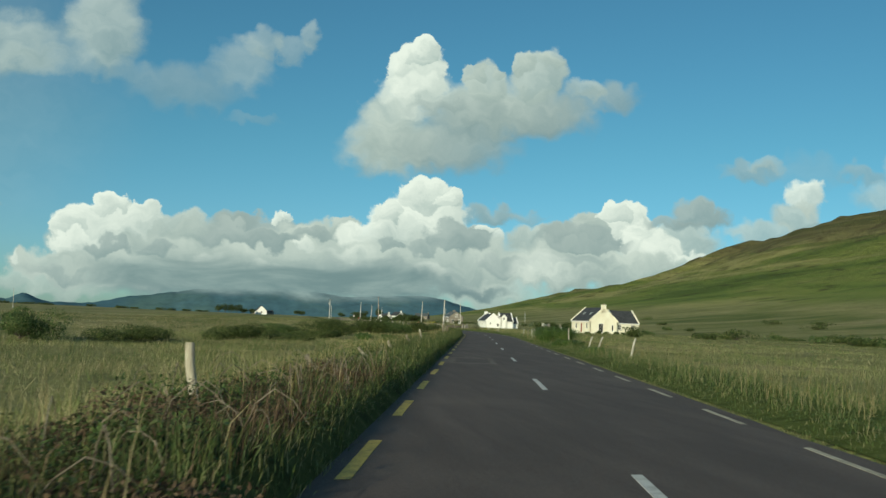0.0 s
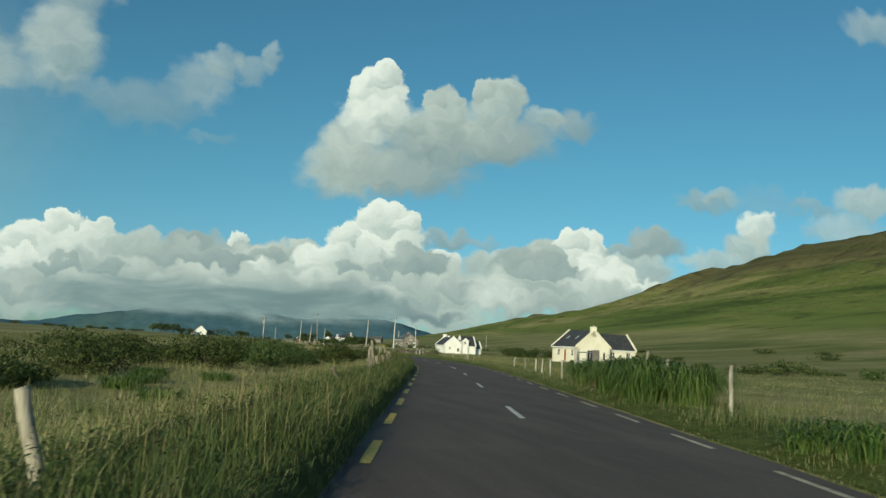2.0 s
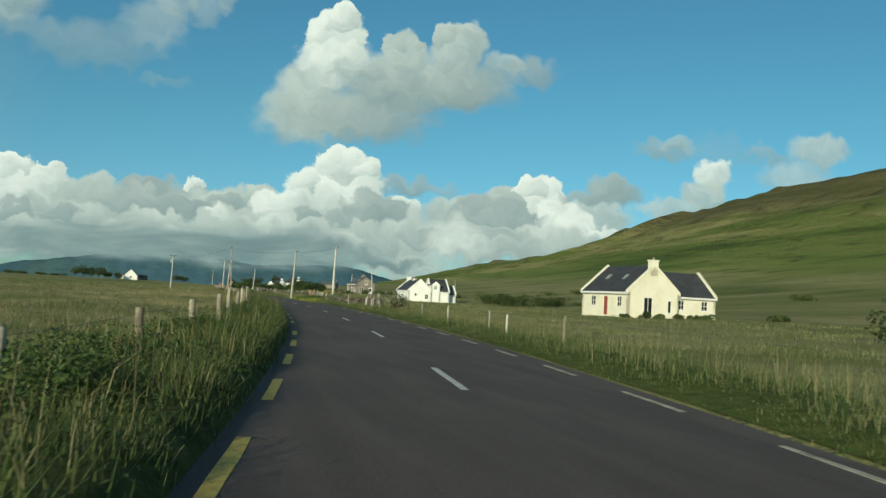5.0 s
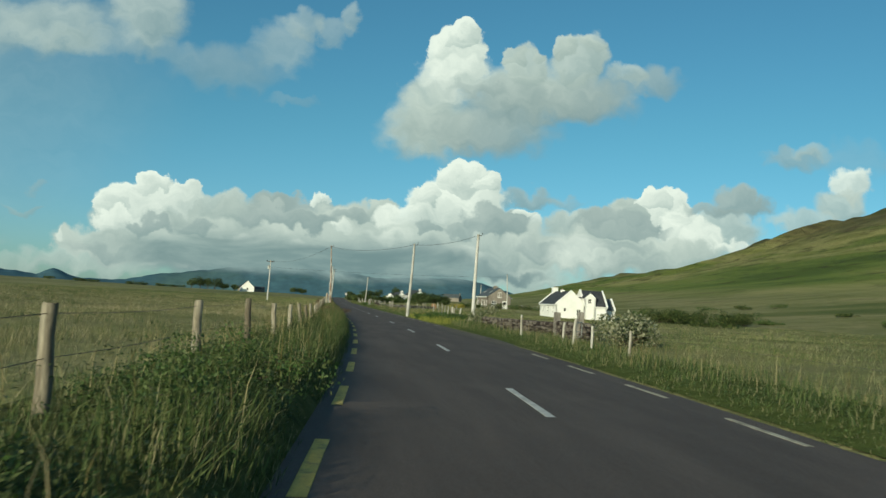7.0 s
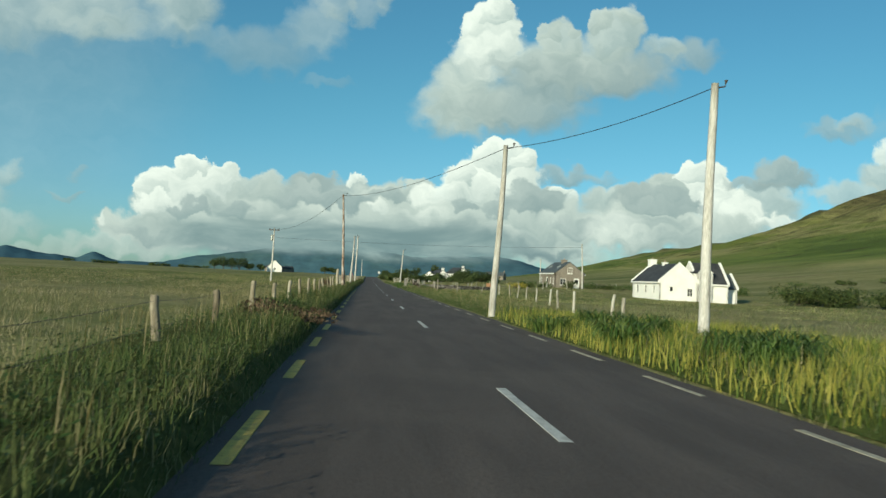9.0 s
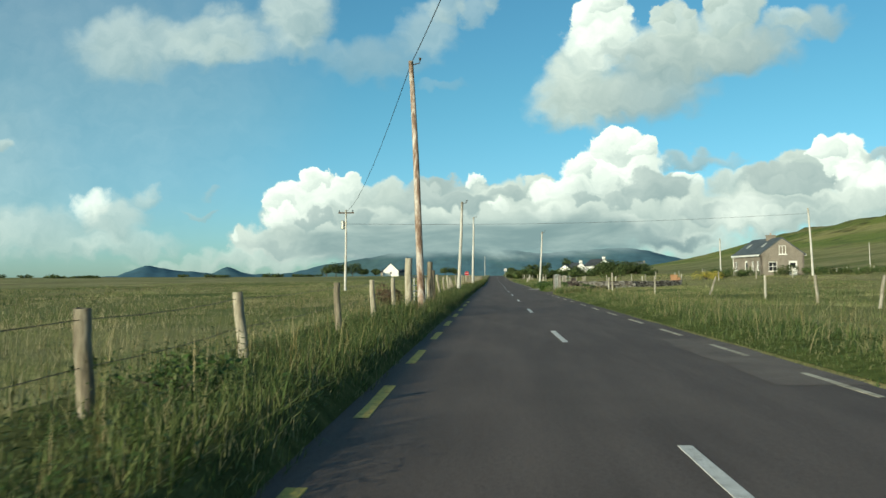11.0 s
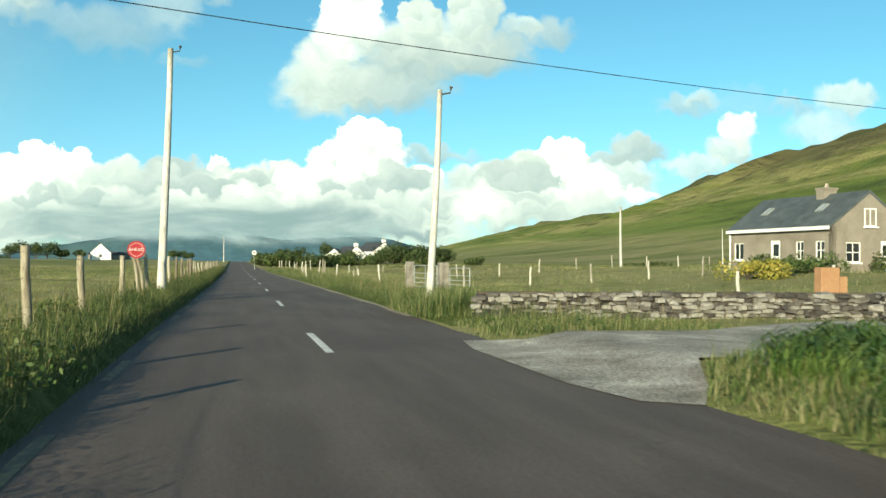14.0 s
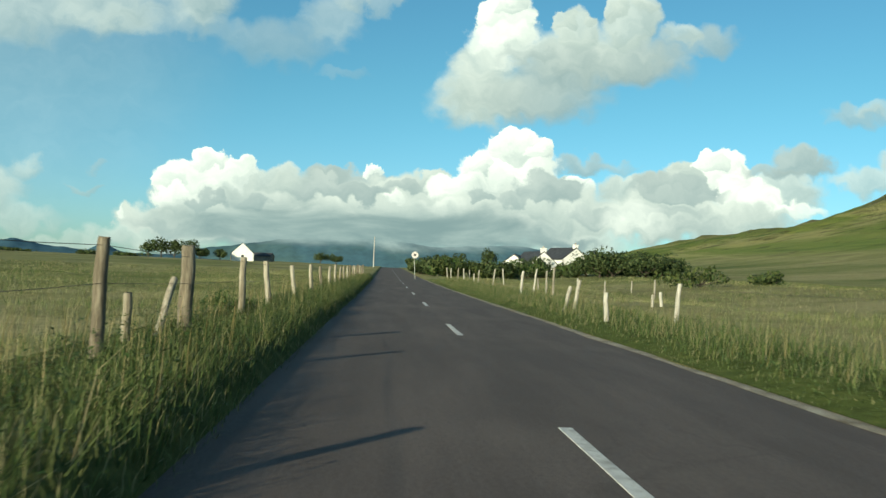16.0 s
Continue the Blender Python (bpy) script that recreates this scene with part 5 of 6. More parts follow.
def stone_wall(ax, ay, bx, by, high, thick=0.42, caps=True, shapes=STONE_SHAPES, thin=(0.04, 0.075), label="dry stone wall of flat brown-grey field stones"):
    dx, dy = bx - ax, by - ay
    length = math.hypot(dx, dy)
    z = min(ground_z(ax, ay), ground_z(bx, by)) - 0.05
    thing = empty("stone_wall", ax, ay, z, math.degrees(math.atan2(dy, dx)))
    bm = bmesh.new()
    box(bm, 0.05, length - 0.05, -thick / 2 + 0.10, thick / 2 - 0.10, -0.2, high - 0.18)
    part("core", bm, BARK, thing)
    zz = 0.0
    while zz < high - 0.22:
        course = random.uniform(*thin)
        s = random.uniform(-0.1, 0.05)
        while s < length:
            w = random.uniform(0.12, 0.38)
            st = new("stone", random.choice(shapes))
            st.parent = thing
            st.matrix_basis = pose(s + w / 2, random.uniform(-0.03, 0.03), zz + course / 2 + random.uniform(-0.02, 0.02), random.uniform(-5, 5), random.uniform(-9, 9), random.choice((0, 180)) + random.uniform(-6, 6)) @ Matrix.Diagonal((w * 1.0, thick * random.uniform(0.80, 1.10), course * random.choice((0.8, 1.0, 1.1, 1.5)), 1))
            s += w
        zz += course * 0.95
    s = 0.0
    while caps and s < length:
        w = random.uniform(0.05, 0.12)
        st = new("cap_stone", random.choice(shapes))
        st.parent = thing
        st.matrix_basis = pose(s + w / 2, random.uniform(-0.03, 0.03), zz + 0.07, random.uniform(-5, 5), random.uniform(-16, 16), 0) @ Matrix.Diagonal((w * 0.95, thick * random.uniform(0.75, 0.95), random.uniform(0.11, 0.18), 1))
        s += w
    return tagged(thing, label, "stone wall", "roadside stone walls")


stone_wall(6.2, 185.0, 8.3, 178.85, 0.78)
stone_wall(8.5, 178.35, 8.98, 175.0, 0.85)
stone_wall(5.0, 314.3, 13.6, 313.0, 0.85, caps=False, shapes=PALE_SHAPES, thin=(0.05, 0.14), label="dry stone wall of grey stones beside a gravel entrance")
stone_wall(13.6, 313.0, 19.0, 317.5, 0.8, caps=False, shapes=PALE_SHAPES, thin=(0.05, 0.14))
stone_wall(10.8, 306.0, 6.6, 297.4, 0.5, caps=False, label="low tumbled stone wall overgrown with grass")


def rubble(x, y):
    thing = empty("rubble_heap", x, y, ground_z(x, y))
    for k in range(34):
        a, r = random.uniform(0, 6.28), random.uniform(0, 0.75)
        st = new("stone", random.choice(STONE_SHAPES))
        st.parent = thing
        st.matrix_basis = pose(r * math.cos(a), 1.3 * r * math.sin(a), 0.10 + (0.75 - r) * random.uniform(0.1, 1.0), random.uniform(-25, 25), random.uniform(-25, 25), random.uniform(0, 180)) @ Matrix.Diagonal((random.uniform(0.3, 0.55), random.uniform(0.25, 0.4), random.uniform(0.12, 0.22), 1))
    return tagged(thing, "heap of loose field stones behind a gate", "rubble heap")


rubble(5.9, 291.0)


# ---------------------------------------------------------------- gravel entrance and road patches
def sheet(name, rows, mat, lift, label, rise=0.0):
    """A patch laid on the ground: rows of (x, y from, y to)."""
    verts, faces = [], []
    for r, (x, y0, y1) in enumerate(rows):
        y0, y1 = y0 + 0.25 * math.sin(r * 2.1), y1 + 0.2 * math.sin(r * 3.3)
        for k in range(7):
            y = y0 + (y1 - y0) * k / 6
            verts.append((x, y, max(ground_z(x, y), -0.01) + lift + rise * float(smooth(4.0, 5.2, x))))
    for r in range(len(rows) - 1):
        for k in range(6):
            faces.append((r * 7 + k, (r + 1) * 7 + k, (r + 1) * 7 + k + 1, r * 7 + k + 1))
    return tagged(mesh_object(name, verts, faces, mat, True), label, "ground patch", kind="structure")


GRIT = material("dark_road_grit", [(0.074, 0.062, 0.052), (0.118, 0.100, 0.083), (0.175, 0.152, 0.126)], 1.6, 0.95, 60.0, 0.6, fine_amount=0.45)
DRIVE = [(3.3, 304.6, 308.2), (3.5, 303.2, 309.6), (3.95, 303.3, 309.5), (4.4, 303.8, 309.2), (5.2, 305.2, 309.4), (6.5, 305.9, 309.8), (8, 306.2, 310.2), (10, 306.9, 311.2), (12, 308.2, 311.6), (14, 309.5, 312.0)]
sheet("gravel_entrance", DRIVE, GRAVEL, 0.020, "pale gravel entrance to a house", 0.028)
sheet("gravel_lay_by", [(3.46, 171.5, 177.0), (3.58, 168.6, 180.0), (3.74, 166.8, 183.0), (3.95, 165.6, 186.0), (4.12, 167.5, 185.0), (4.3, 171.0, 182.0)], GRIT, 0.018, "dusty worn ground beside the road")
sheet("gravel_gateway", [(3.95, 285.5, 294.0), (4.2, 285.8, 293.0), (4.6, 286.2, 292.2), (5.2, 286.6, 291.6)], GRIT, 0.016, "worn gravel in a gateway")
edge = strip("gravel_edge", [2.60, 2.68, 2.78], 316, 440, DUST, 0.007, 0.5, 0.05, [0.0, 0.006, 0.0])
tagged(edge, "pale gravel along the edge of the road", "gravel edge", kind="structure")
PATCH = material("pale_asphalt_patch", [(0.096, 0.079, 0.069), (0.132, 0.110, 0.096), (0.165, 0.140, 0.122)], 1.2, 0.9, 120.0, 0.4, fine_amount=0.4)
DARK_PATCH = material("dark_asphalt_patch", [(0.074, 0.059, 0.053), (0.100, 0.080, 0.072)], 1.2, 0.85, 120.0, 0.4, fine_amount=0.4)


def road_patch(y0, y1, o0, o1, mat, lift=0.004):
    bm = bmesh.new()
    n = 9
    grid = []
    for k in range(n):
        y = y0 + (y1 - y0) * k / (n - 1)
        a = o0 + random.uniform(-0.05, 0.05)
        b = o1 + random.uniform(-0.05, 0.05)
        grid.append((bm.verts.new((float(centre(y)) + a, y, road_z(y) + lift)), bm.verts.new((float(centre(y)) + b, y, road_z(y) + lift))))
    for p, q in zip(grid, grid[1:]):
        bm.faces.new((p[0], p[1], q[1], q[0]))
    part("repair_patch", bm, mat, road)


road_patch(25.6, 30.4, -2.6, -0.75, PATCH), road_patch(26.2, 29.6, -2.1, -0.95, DARK_PATCH, 0.0075)
road_patch(236.5, 243.5, 1.75, 2.72, PATCH), road_patch(262.0, 268.0, 2.0, 2.72, DARK_PATCH)
road_patch(289.4, 290.7, -0.8, -0.25, PATCH, 0.0075)


# ---------------------------------------------------------------- signs
def round_sign(x, y, z, r, face_mat, ring_mat, lean, label, words=None):
    thing = empty("road_sign", x, y, ground_z(x, y), 4)
    h_ = z - ground_z(x, y)
    for dx, l in ((0.02, -0.12), (0.17, -0.16)):
        bm = bmesh.new()
        tube(bm, [(dx + 0.10, 0.06, -0.3), (dx + l * 0.5 + 0.05, 0.06, h_ * 0.5), (dx + l, 0.06, h_ - 0.18 + (0.1 if dx < 0.1 else 0))], 0.05 if words else 0.03, 8)
        part("post", bm, POST_WOOD if words else STEEL, thing)
        if not words:
            break
    def disc(bm, r0, r1, y0, y1):
        n = 36
        rings = [[bm.verts.new((rr * math.cos(6.2832 * k / n), yy, h_ + rr * math.sin(6.2832 * k / n))) for k in range(n)] for rr, yy in ((r0, y0), (r1, y0), (r1, y1), (r0, y1))]
        for a, b in zip(rings, rings[1:] + rings[:1]):
            for k in range(n):
                bm.faces.new((a[k - 1], a[k], b[k], b[k - 1]))
    bm = bmesh.new()
    disc(bm, 0.001, r, 0.0, 0.012)
    part("plate", bm, face_mat, thing)
    bm = bmesh.new()
    disc(bm, r * 0.93, r, -0.006, 0.0)
    part("rim", bm, ring_mat, thing)
    if words:
        curve = bpy.data.curves.new("lettering", "FONT")
        curve.body, curve.size, curve.align_x, curve.align_y, curve.extrude = words, 0.135, "CENTER", "CENTER", 0.002
        txt = new("lettering", curve)
        dep = bpy.context.evaluated_depsgraph_get()
        me = bpy.data.meshes.new_from_object(txt.evaluated_get(dep))
        bpy.data.objects.remove(txt)
        me.materials.clear()
        me.materials.append(SIGN_WHITE)
        ob = new("lettering", me)
        ob.parent = thing
        ob.matrix_basis = pose(0, -0.009, h_, 90, 0, 0)
        # worn letters round the rim that can no longer be read
        for k in range(22):
            a = 6.2832 * k / 22
            if abs(math.sin(a)) < 0.28:
                continue
            bm = bmesh.new()
            mm = Matrix.Translation((0.19 * math.cos(a), 0, h_ + 0.19 * math.sin(a))) @ Matrix.Rotation(-a + math.pi / 2, 4, "Y")
            box(bm, -0.009, 0.009, -0.009, -0.002, -0.014, 0.014, mm)
            part("worn_mark", bm, SIGN_WHITE, thing)
    else:
        bm = bmesh.new()
        box(bm, -r * 0.35, r * 0.35, -0.008, -0.002, h_ - r * 0.28, h_ + r * 0.28)
        part("dark_bar", bm, CABLE, thing)
    return tagged(thing, label, "road sign")


round_sign(-2.75, 323.2, 1.56, 0.25, SIGN_RED, SIGN_RED, 0, "round faded red warning sign with white lettering", "AHEAD")
round_sign(3.0, 436.0, 2.55 + 0.2, 0.36, SIGN_WHITE, SIGN_WHITE, 0, "round white road sign on a thin post")
t = empty("timber_box", 19.3, 322.0, ground_z(19.3, 322))
bm = bmesh.new()
box(bm, -0.35, 0.35, -0.2, 0.2, 0, 1.15)
box(bm, 0.37, 0.65, -0.2, 0.2, 0, 0.85)
bmesh.ops.bevel(bm, geom=bm.edges[:], offset=0.02, segments=1, affect="EDGES")
part("board", bm, WOOD_BOARD, t)
tagged(t, "orange-brown timber box beside the entrance wall", "timber box")


# ---------------------------------------------------------------- grass and plants
def in_drive(x, y):
    rows = np.array(DRIVE)
    lo, hi = np.interp(x, rows[:, 0], rows[:, 1]), np.interp(x, rows[:, 0], rows[:, 2])
    return (x > 3.9) & (x < 14.2) & (y > lo) & (y < hi)


def keep_clear(x, y):
    """Where no grass grows."""
    u = x - centre(y)
    bare = in_drive(x, y)
    bare |= (x > 3.8) & (x < 4.65) & (y > 171) & (y < 182)
    bare |= (x > 3.8) & (x < 5.0) & (y > 286.3) & (y < 291.8)
    for hx, hy, hw, hl in ((38, 185.5, 13, 11), (39, 297.5, 13, 12), (33, 341, 8, 11)):
        bare |= (x > hx) & (x < hx + hw) & (y > hy) & (y < hy + hl)
    return bare | ((u < 2.70) & (u > -2.60))


DEAD_CANE = material("pale_dead_cane", [(0.10, 0.078, 0.058), (0.18, 0.15, 0.115), (0.28, 0.245, 0.195)], 6.0, 0.85, 60.0, 0.0)
DRYLEAF = leaf_material("dead_bramble_stems", [(0.046, 0.030, 0.019), (0.088, 0.058, 0.036), (0.140, 0.100, 0.064)], 2.0, 0.8, 0.8, 0.1)
RNG = np.random.RandomState(11)


def blades(name, x, y, tall, width, mat, lean=0.35, segments=3, label="", wind=0.0):
    """Bent blades of grass standing on the ground at the given places."""
    ok = ~keep_clear(x, y)
    x, y, tall, width = x[ok], y[ok], tall[ok], width[ok]
    n = len(x)
    z = height(x, y) - 0.03
    a = RNG.uniform(0, 6.283, n)
    bend = tall * np.abs(RNG.normal(0, lean, n))
    bx, by = np.cos(a) * bend + wind * tall, np.sin(a) * bend
    f = RNG.uniform(0, 6.283, n)
    wx, wy = np.cos(f) * width / 2, np.sin(f) * width / 2
    if segments == 1:
        v = np.empty((n, 3, 3))
        v[:, 0] = np.stack([x - wx, y - wy, z], -1)
        v[:, 1] = np.stack([x + wx, y + wy, z], -1)
        v[:, 2] = np.stack([x + bx, y + by, z + tall], -1)
        tris = np.arange(n * 3).reshape(n, 3)
    else:
        v = np.empty((n, 5, 3))
        v[:, 0] = np.stack([x - wx, y - wy, z], -1)
        v[:, 1] = np.stack([x + wx, y + wy, z], -1)
        v[:, 2] = np.stack([x - wx * 0.8 + bx * 0.32, y - wy * 0.8 + by * 0.32, z + tall * 0.62], -1)
        v[:, 3] = np.stack([x + wx * 0.8 + bx * 0.32, y + wy * 0.8 + by * 0.32, z + tall * 0.62], -1)
        v[:, 4] = np.stack([x + bx, y + by, z + tall * np.clip(1 - 0.45 * (bend / tall) ** 2, 0.5, 1)], -1)
        k = np.arange(n)[:, None] * 5
        tris = np.concatenate([k + [0, 1, 3], k + [0, 3, 2], k + [2, 3, 4]])
    ob = triangles(name, v.reshape(-1, 3), tris, mat)
    return tagged(ob, label, "grass", kind="stuff")


def scatter(n, u0, u1, y0, y1, clump=0.0, size=3.0, seed=1, power=1.0):
    """Places along the road, thicker in patches."""
    y = RNG.uniform(y0, y1, n)
    s = RNG.uniform(0, 1, n) ** power
    u = u0 + (u1 - u0) * s
    x = centre(y) + u
    if clump:
        keep = RNG.uniform(0, 1, n) < np.clip(0.5 + clump * waves(x, y, size, seed), 0.25, 1)
        x, y, u = x[keep], y[keep], u[keep]
    return x, y, u


def tussock(x, y):
    """How tall the growth stands from place to place: heaps, hollows and single tufts."""
    return np.clip(1 + 0.40 * waves(x, y, 3.0, 9) + 0.30 * waves(x, y, 1.1, 19) + 0.20 * waves(x, y, 0.45, 29), 0.25, 1.9)


def weeds(name, x, y, low, high, size, mat, label):
    """Small leaves of weeds and herbs held among the grass: each a bent pair of triangles."""
    ok = ~keep_clear(x, y)
    x, y = x[ok], y[ok]
    n = len(x)
    z = height(x, y) + low + (high - low) * RNG.uniform(0, 1, n) ** 1.3 * tussock(x, y)
    a, tip = RNG.uniform(0, 6.283, n), RNG.uniform(-0.5, 0.6, n)
    s = size * RNG.uniform(0.5, 1.4, n)
    c, d = np.cos(a) * s, np.sin(a) * s
    v = np.empty((n, 4, 3))
    v[:, 0] = np.stack([x - c, y - d, z - tip * s * 0.6], -1)
    v[:, 1] = np.stack([x - d * 0.45, y + c * 0.45, z + s * 0.25], -1)
    v[:, 2] = np.stack([x + c, y + d, z + tip * s], -1)
    v[:, 3] = np.stack([x + d * 0.45, y - c * 0.45, z + s * 0.1], -1)
    k = np.arange(n)[:, None] * 4
    ob = triangles(name, v.reshape(-1, 3), np.concatenate([k + [0, 1, 2], k + [0, 2, 3]]), mat)
    return tagged(ob, label, "weeds", kind="stuff")


def plant_grass():
    # left verge, thick and long, falling over the road's edge
    x, y, u = scatter(300000, -2.62, -5.6, -6, 430, 0.35, 2.5, 3, 1.5)
    v = np.abs(u)
    tall = (0.13 + 0.19 * smooth(2.6, 3.2, v) - 0.13 * smooth(3.5, 4.4, v)) * RNG.uniform(0.35, 1.25, len(x)) * tussock(x, y)
    blades("verge_grass", x, y, np.clip(tall, 0.05, 0.58), RNG.uniform(0.004, 0.011, len(x)), GRASS, 0.75, 3, "long green grass along the road's verge", 0.10)
    # thick growth inside the left verge, with the bank's shade in its darker colour
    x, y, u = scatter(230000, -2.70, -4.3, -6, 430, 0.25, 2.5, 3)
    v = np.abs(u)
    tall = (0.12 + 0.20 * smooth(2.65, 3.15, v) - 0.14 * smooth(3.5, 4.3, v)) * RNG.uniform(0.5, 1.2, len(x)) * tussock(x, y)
    blades("verge_undergrowth", x, y, np.clip(tall, 0.05, 0.46), RNG.uniform(0.010, 0.022, len(x)), UNDERGROWTH, 0.55, 1, "thick grass coloured dark as shade inside the verge", 0.05)
    x, y, u = scatter(260000, -2.75, -4.6, -6, 430, 0.8, 1.6, 37)
    weeds("verge_weeds", x, y, 0.02, 0.36, 0.026, BRAMBLE, "small-leaved weeds and nettles in the verge")
    # right verge
    x, y, u = scatter(360000, 2.70, 6.4, -6, 430, 0.3, 2.5, 5, 1.6)
    rise = smooth(2.7, 4.2, np.abs(u))
    tall = (0.08 + 0.20 * rise) * RNG.uniform(0.35, 1.25, len(x)) * tussock(x, y)
    tall = tall * (1 + 0.55 * smooth(306, 324, y) * smooth(3.0, 3.8, u)) * np.where((y > 324) & (y < 337), 0.6, 1.0)
    blades("verge_grass", x, y, np.clip(tall, 0.04, 0.58), RNG.uniform(0.005, 0.013, len(x)), GRASS, 0.85, 3, "green grass and weeds along the far verge", 0.10)
    x, y, u = scatter(130000, 2.95, 6.4, -6, 430, 0.8, 1.9, 38)
    weeds("verge_weeds", x, y, 0.02, 0.20, 0.024, LUSH, "small-leaved green weeds in the far verge")
    # rank growth round a pole's foot and a gate's pier
    for x0, x1, y0, y1, tall_, n in ((4.0, 6.6, 314.9, 319.5, 0.62, 5200), (3.95, 5.6, 281.5, 285.4, 0.50, 3600), (4.3, 5.6, 293.0, 299.0, 0.45, 3600), (5.0, 7.6, 183.0, 190.0, 0.40, 4000), (4.2, 7.4, 296.0, 305.6, 0.24, 9000), (4.2, 9.0, 309.8, 313.2, 0.16, 6000)):
        x, y = RNG.uniform(x0, x1, n), RNG.uniform(y0, y1, n)
        blades("rank_grass", x, y, tall_ * RNG.uniform(0.5, 1.15, n), RNG.uniform(0.008, 0.020, n), GRASS, 0.6, 3, "tall rank grass and weeds in the verge", 0.08)
    # seeding stems
    for u0, u1, n in ((-2.95, -5.4, 11000), (3.2, 7.5, 8000)):
        x, y, u = scatter(n, u0, u1, -6, 430, 0.7, 6.0, 7)
        blades("seeding_grass", x, y, RNG.uniform(0.35, 0.75, len(x)), RNG.uniform(0.004, 0.011, len(x)), DRY, 0.30, 3, "tall dry grass stems gone to seed", 0.08)
    # yellow-green growth round the poles
    x, y = RNG.uniform(4.4, 12.5, 30000), RNG.uniform(189, 214, 30000)
    ok = RNG.uniform(0, 1, len(x)) < np.clip(0.55 + 0.5 * waves(x, y, 4.0, 33), 0.05, 1)
    x, y = x[ok], y[ok]
    blades("meadow_flowers", x, y, RNG.uniform(0.15, 0.48, len(x)), RNG.uniform(0.010, 0.024, len(x)), MEADOW, 0.5, 3, "yellow-green flowering growth below the poles", 0.05)
    # matted dead stems over the early bank
    x, y, u = scatter(9000, -3.0, -4.6, -6, 16, 0.6, 4.0, 27)
    blades("dead_stems", x, y, RNG.uniform(0.22, 0.50, len(x)), RNG.uniform(0.005, 0.012, len(x)), DRYLEAF, 1.1, 3, "matted brown dead stems on the bank", 0.1)
    # pale dead bramble canes that arch out of the first bank
    bm = bmesh.new()
    random.seed(77)
    for k in range(80):
        y0 = random.uniform(-4, 17)
        x0 = float(centre(y0)) - random.uniform(3.0, 4.7)
        z0, way, far = ground_z(x0, y0), random.uniform(0, 6.283), random.uniform(0.3, 1.0)
        top = random.uniform(0.22, 0.55)
        tube(bm, [(x0 + far * f * math.cos(way), y0 + far * f * math.sin(way), z0 + 0.02 + top * 4 * f * (1 - f) * (1.2 - 0.5 * f) + random.uniform(0, 0.03)) for f in (0.0, 0.2, 0.42, 0.65, 0.85)], [0.006, 0.0055, 0.005, 0.004, 0.002], 5, 0.1)
    me = bpy.data.meshes.new("dead_bramble_canes")
    bm.to_mesh(me)
    bm.free()
    me.materials.append(DEAD_CANE)
    tagged(new("dead_bramble_canes", me), "pale grey dead bramble canes arching over the bank", "bramble", kind="stuff")
    # fields either side, thinner further out
    for side in (-1, 1):
        for a, b, n, w, h0 in ((5.2, 15, 330000, 0.011, 0.21), (13, 34, 210000, 0.024, 0.17), (30, 85, 150000, 0.055, 0.16)):
            x, y, u = scatter(n, side * a, side * b, -6, 470, 0.6, 6.0 + a * 0.3, 12 + a)
            tall = h0 * RNG.uniform(0.3, 1.3, len(x)) * np.clip(1 + 0.7 * waves(x, y, 8.0, 14) + 0.6 * waves(x, y, 2.3, 24), 0.12, 2.4)
            tan = (side < 0) & (y + 14 * waves(x, y, 30.0, 51) < 285)
            for some, mat in ((tan, FIELD_GRASS), (~tan, GREEN_FIELD)):
                if some.any():
                    blades("field_grass", x[some], y[some], np.clip(tall[some], 0.03, 0.5), w * RNG.uniform(0.5, 1.2, some.sum()), mat, 0.6, 1, "rough tan and green grass in the fields", 0.08)
        if side < 0:
            x, y, u = scatter(130000, -4.6, -24, -6, 100, 1.1, 9.0, 61, 1.3)
            blades("rough_growth", x, y, RNG.uniform(0.10, 0.34, len(x)) * tussock(x, y), RNG.uniform(0.008, 0.018, len(x)), GREEN_FIELD, 0.6, 1, "rank green grass and weeds in the early field", 0.08)
            x, y, u = scatter(36000, -4.6, -22, 16, 100, 1.1, 5.0, 62, 1.3)
            weeds("field_weeds", x, y, 0.02, 0.24, 0.024, LUSH, "leafy weeds among the rank field grass")
        # tufts of rushes that stand darker and taller, thick in the wet hollows
        x, y, u = scatter(16000, side * 5.4, side * 70, -6, 470, 1.2, 17.0, 44 + side, 1.6)
        wide = 0.10 + 0.004 * np.abs(u)
        k = 11
        tx, ty = np.repeat(x, k) + RNG.normal(0, 1, len(x) * k) * np.repeat(wide, k), np.repeat(y, k) + RNG.normal(0, 1, len(x) * k) * np.repeat(wide, k)
        tall = np.repeat(RNG.uniform(0.16, 0.42, len(x)), k) * RNG.uniform(0.6, 1.1, len(tx))
        blades("rush_tufts", tx, ty, tall, np.repeat(0.010 + 0.0007 * np.abs(u), k), RUSH, 0.40, 1, "dark tufts of rushes in the wet pasture", 0.06)


plant_grass()


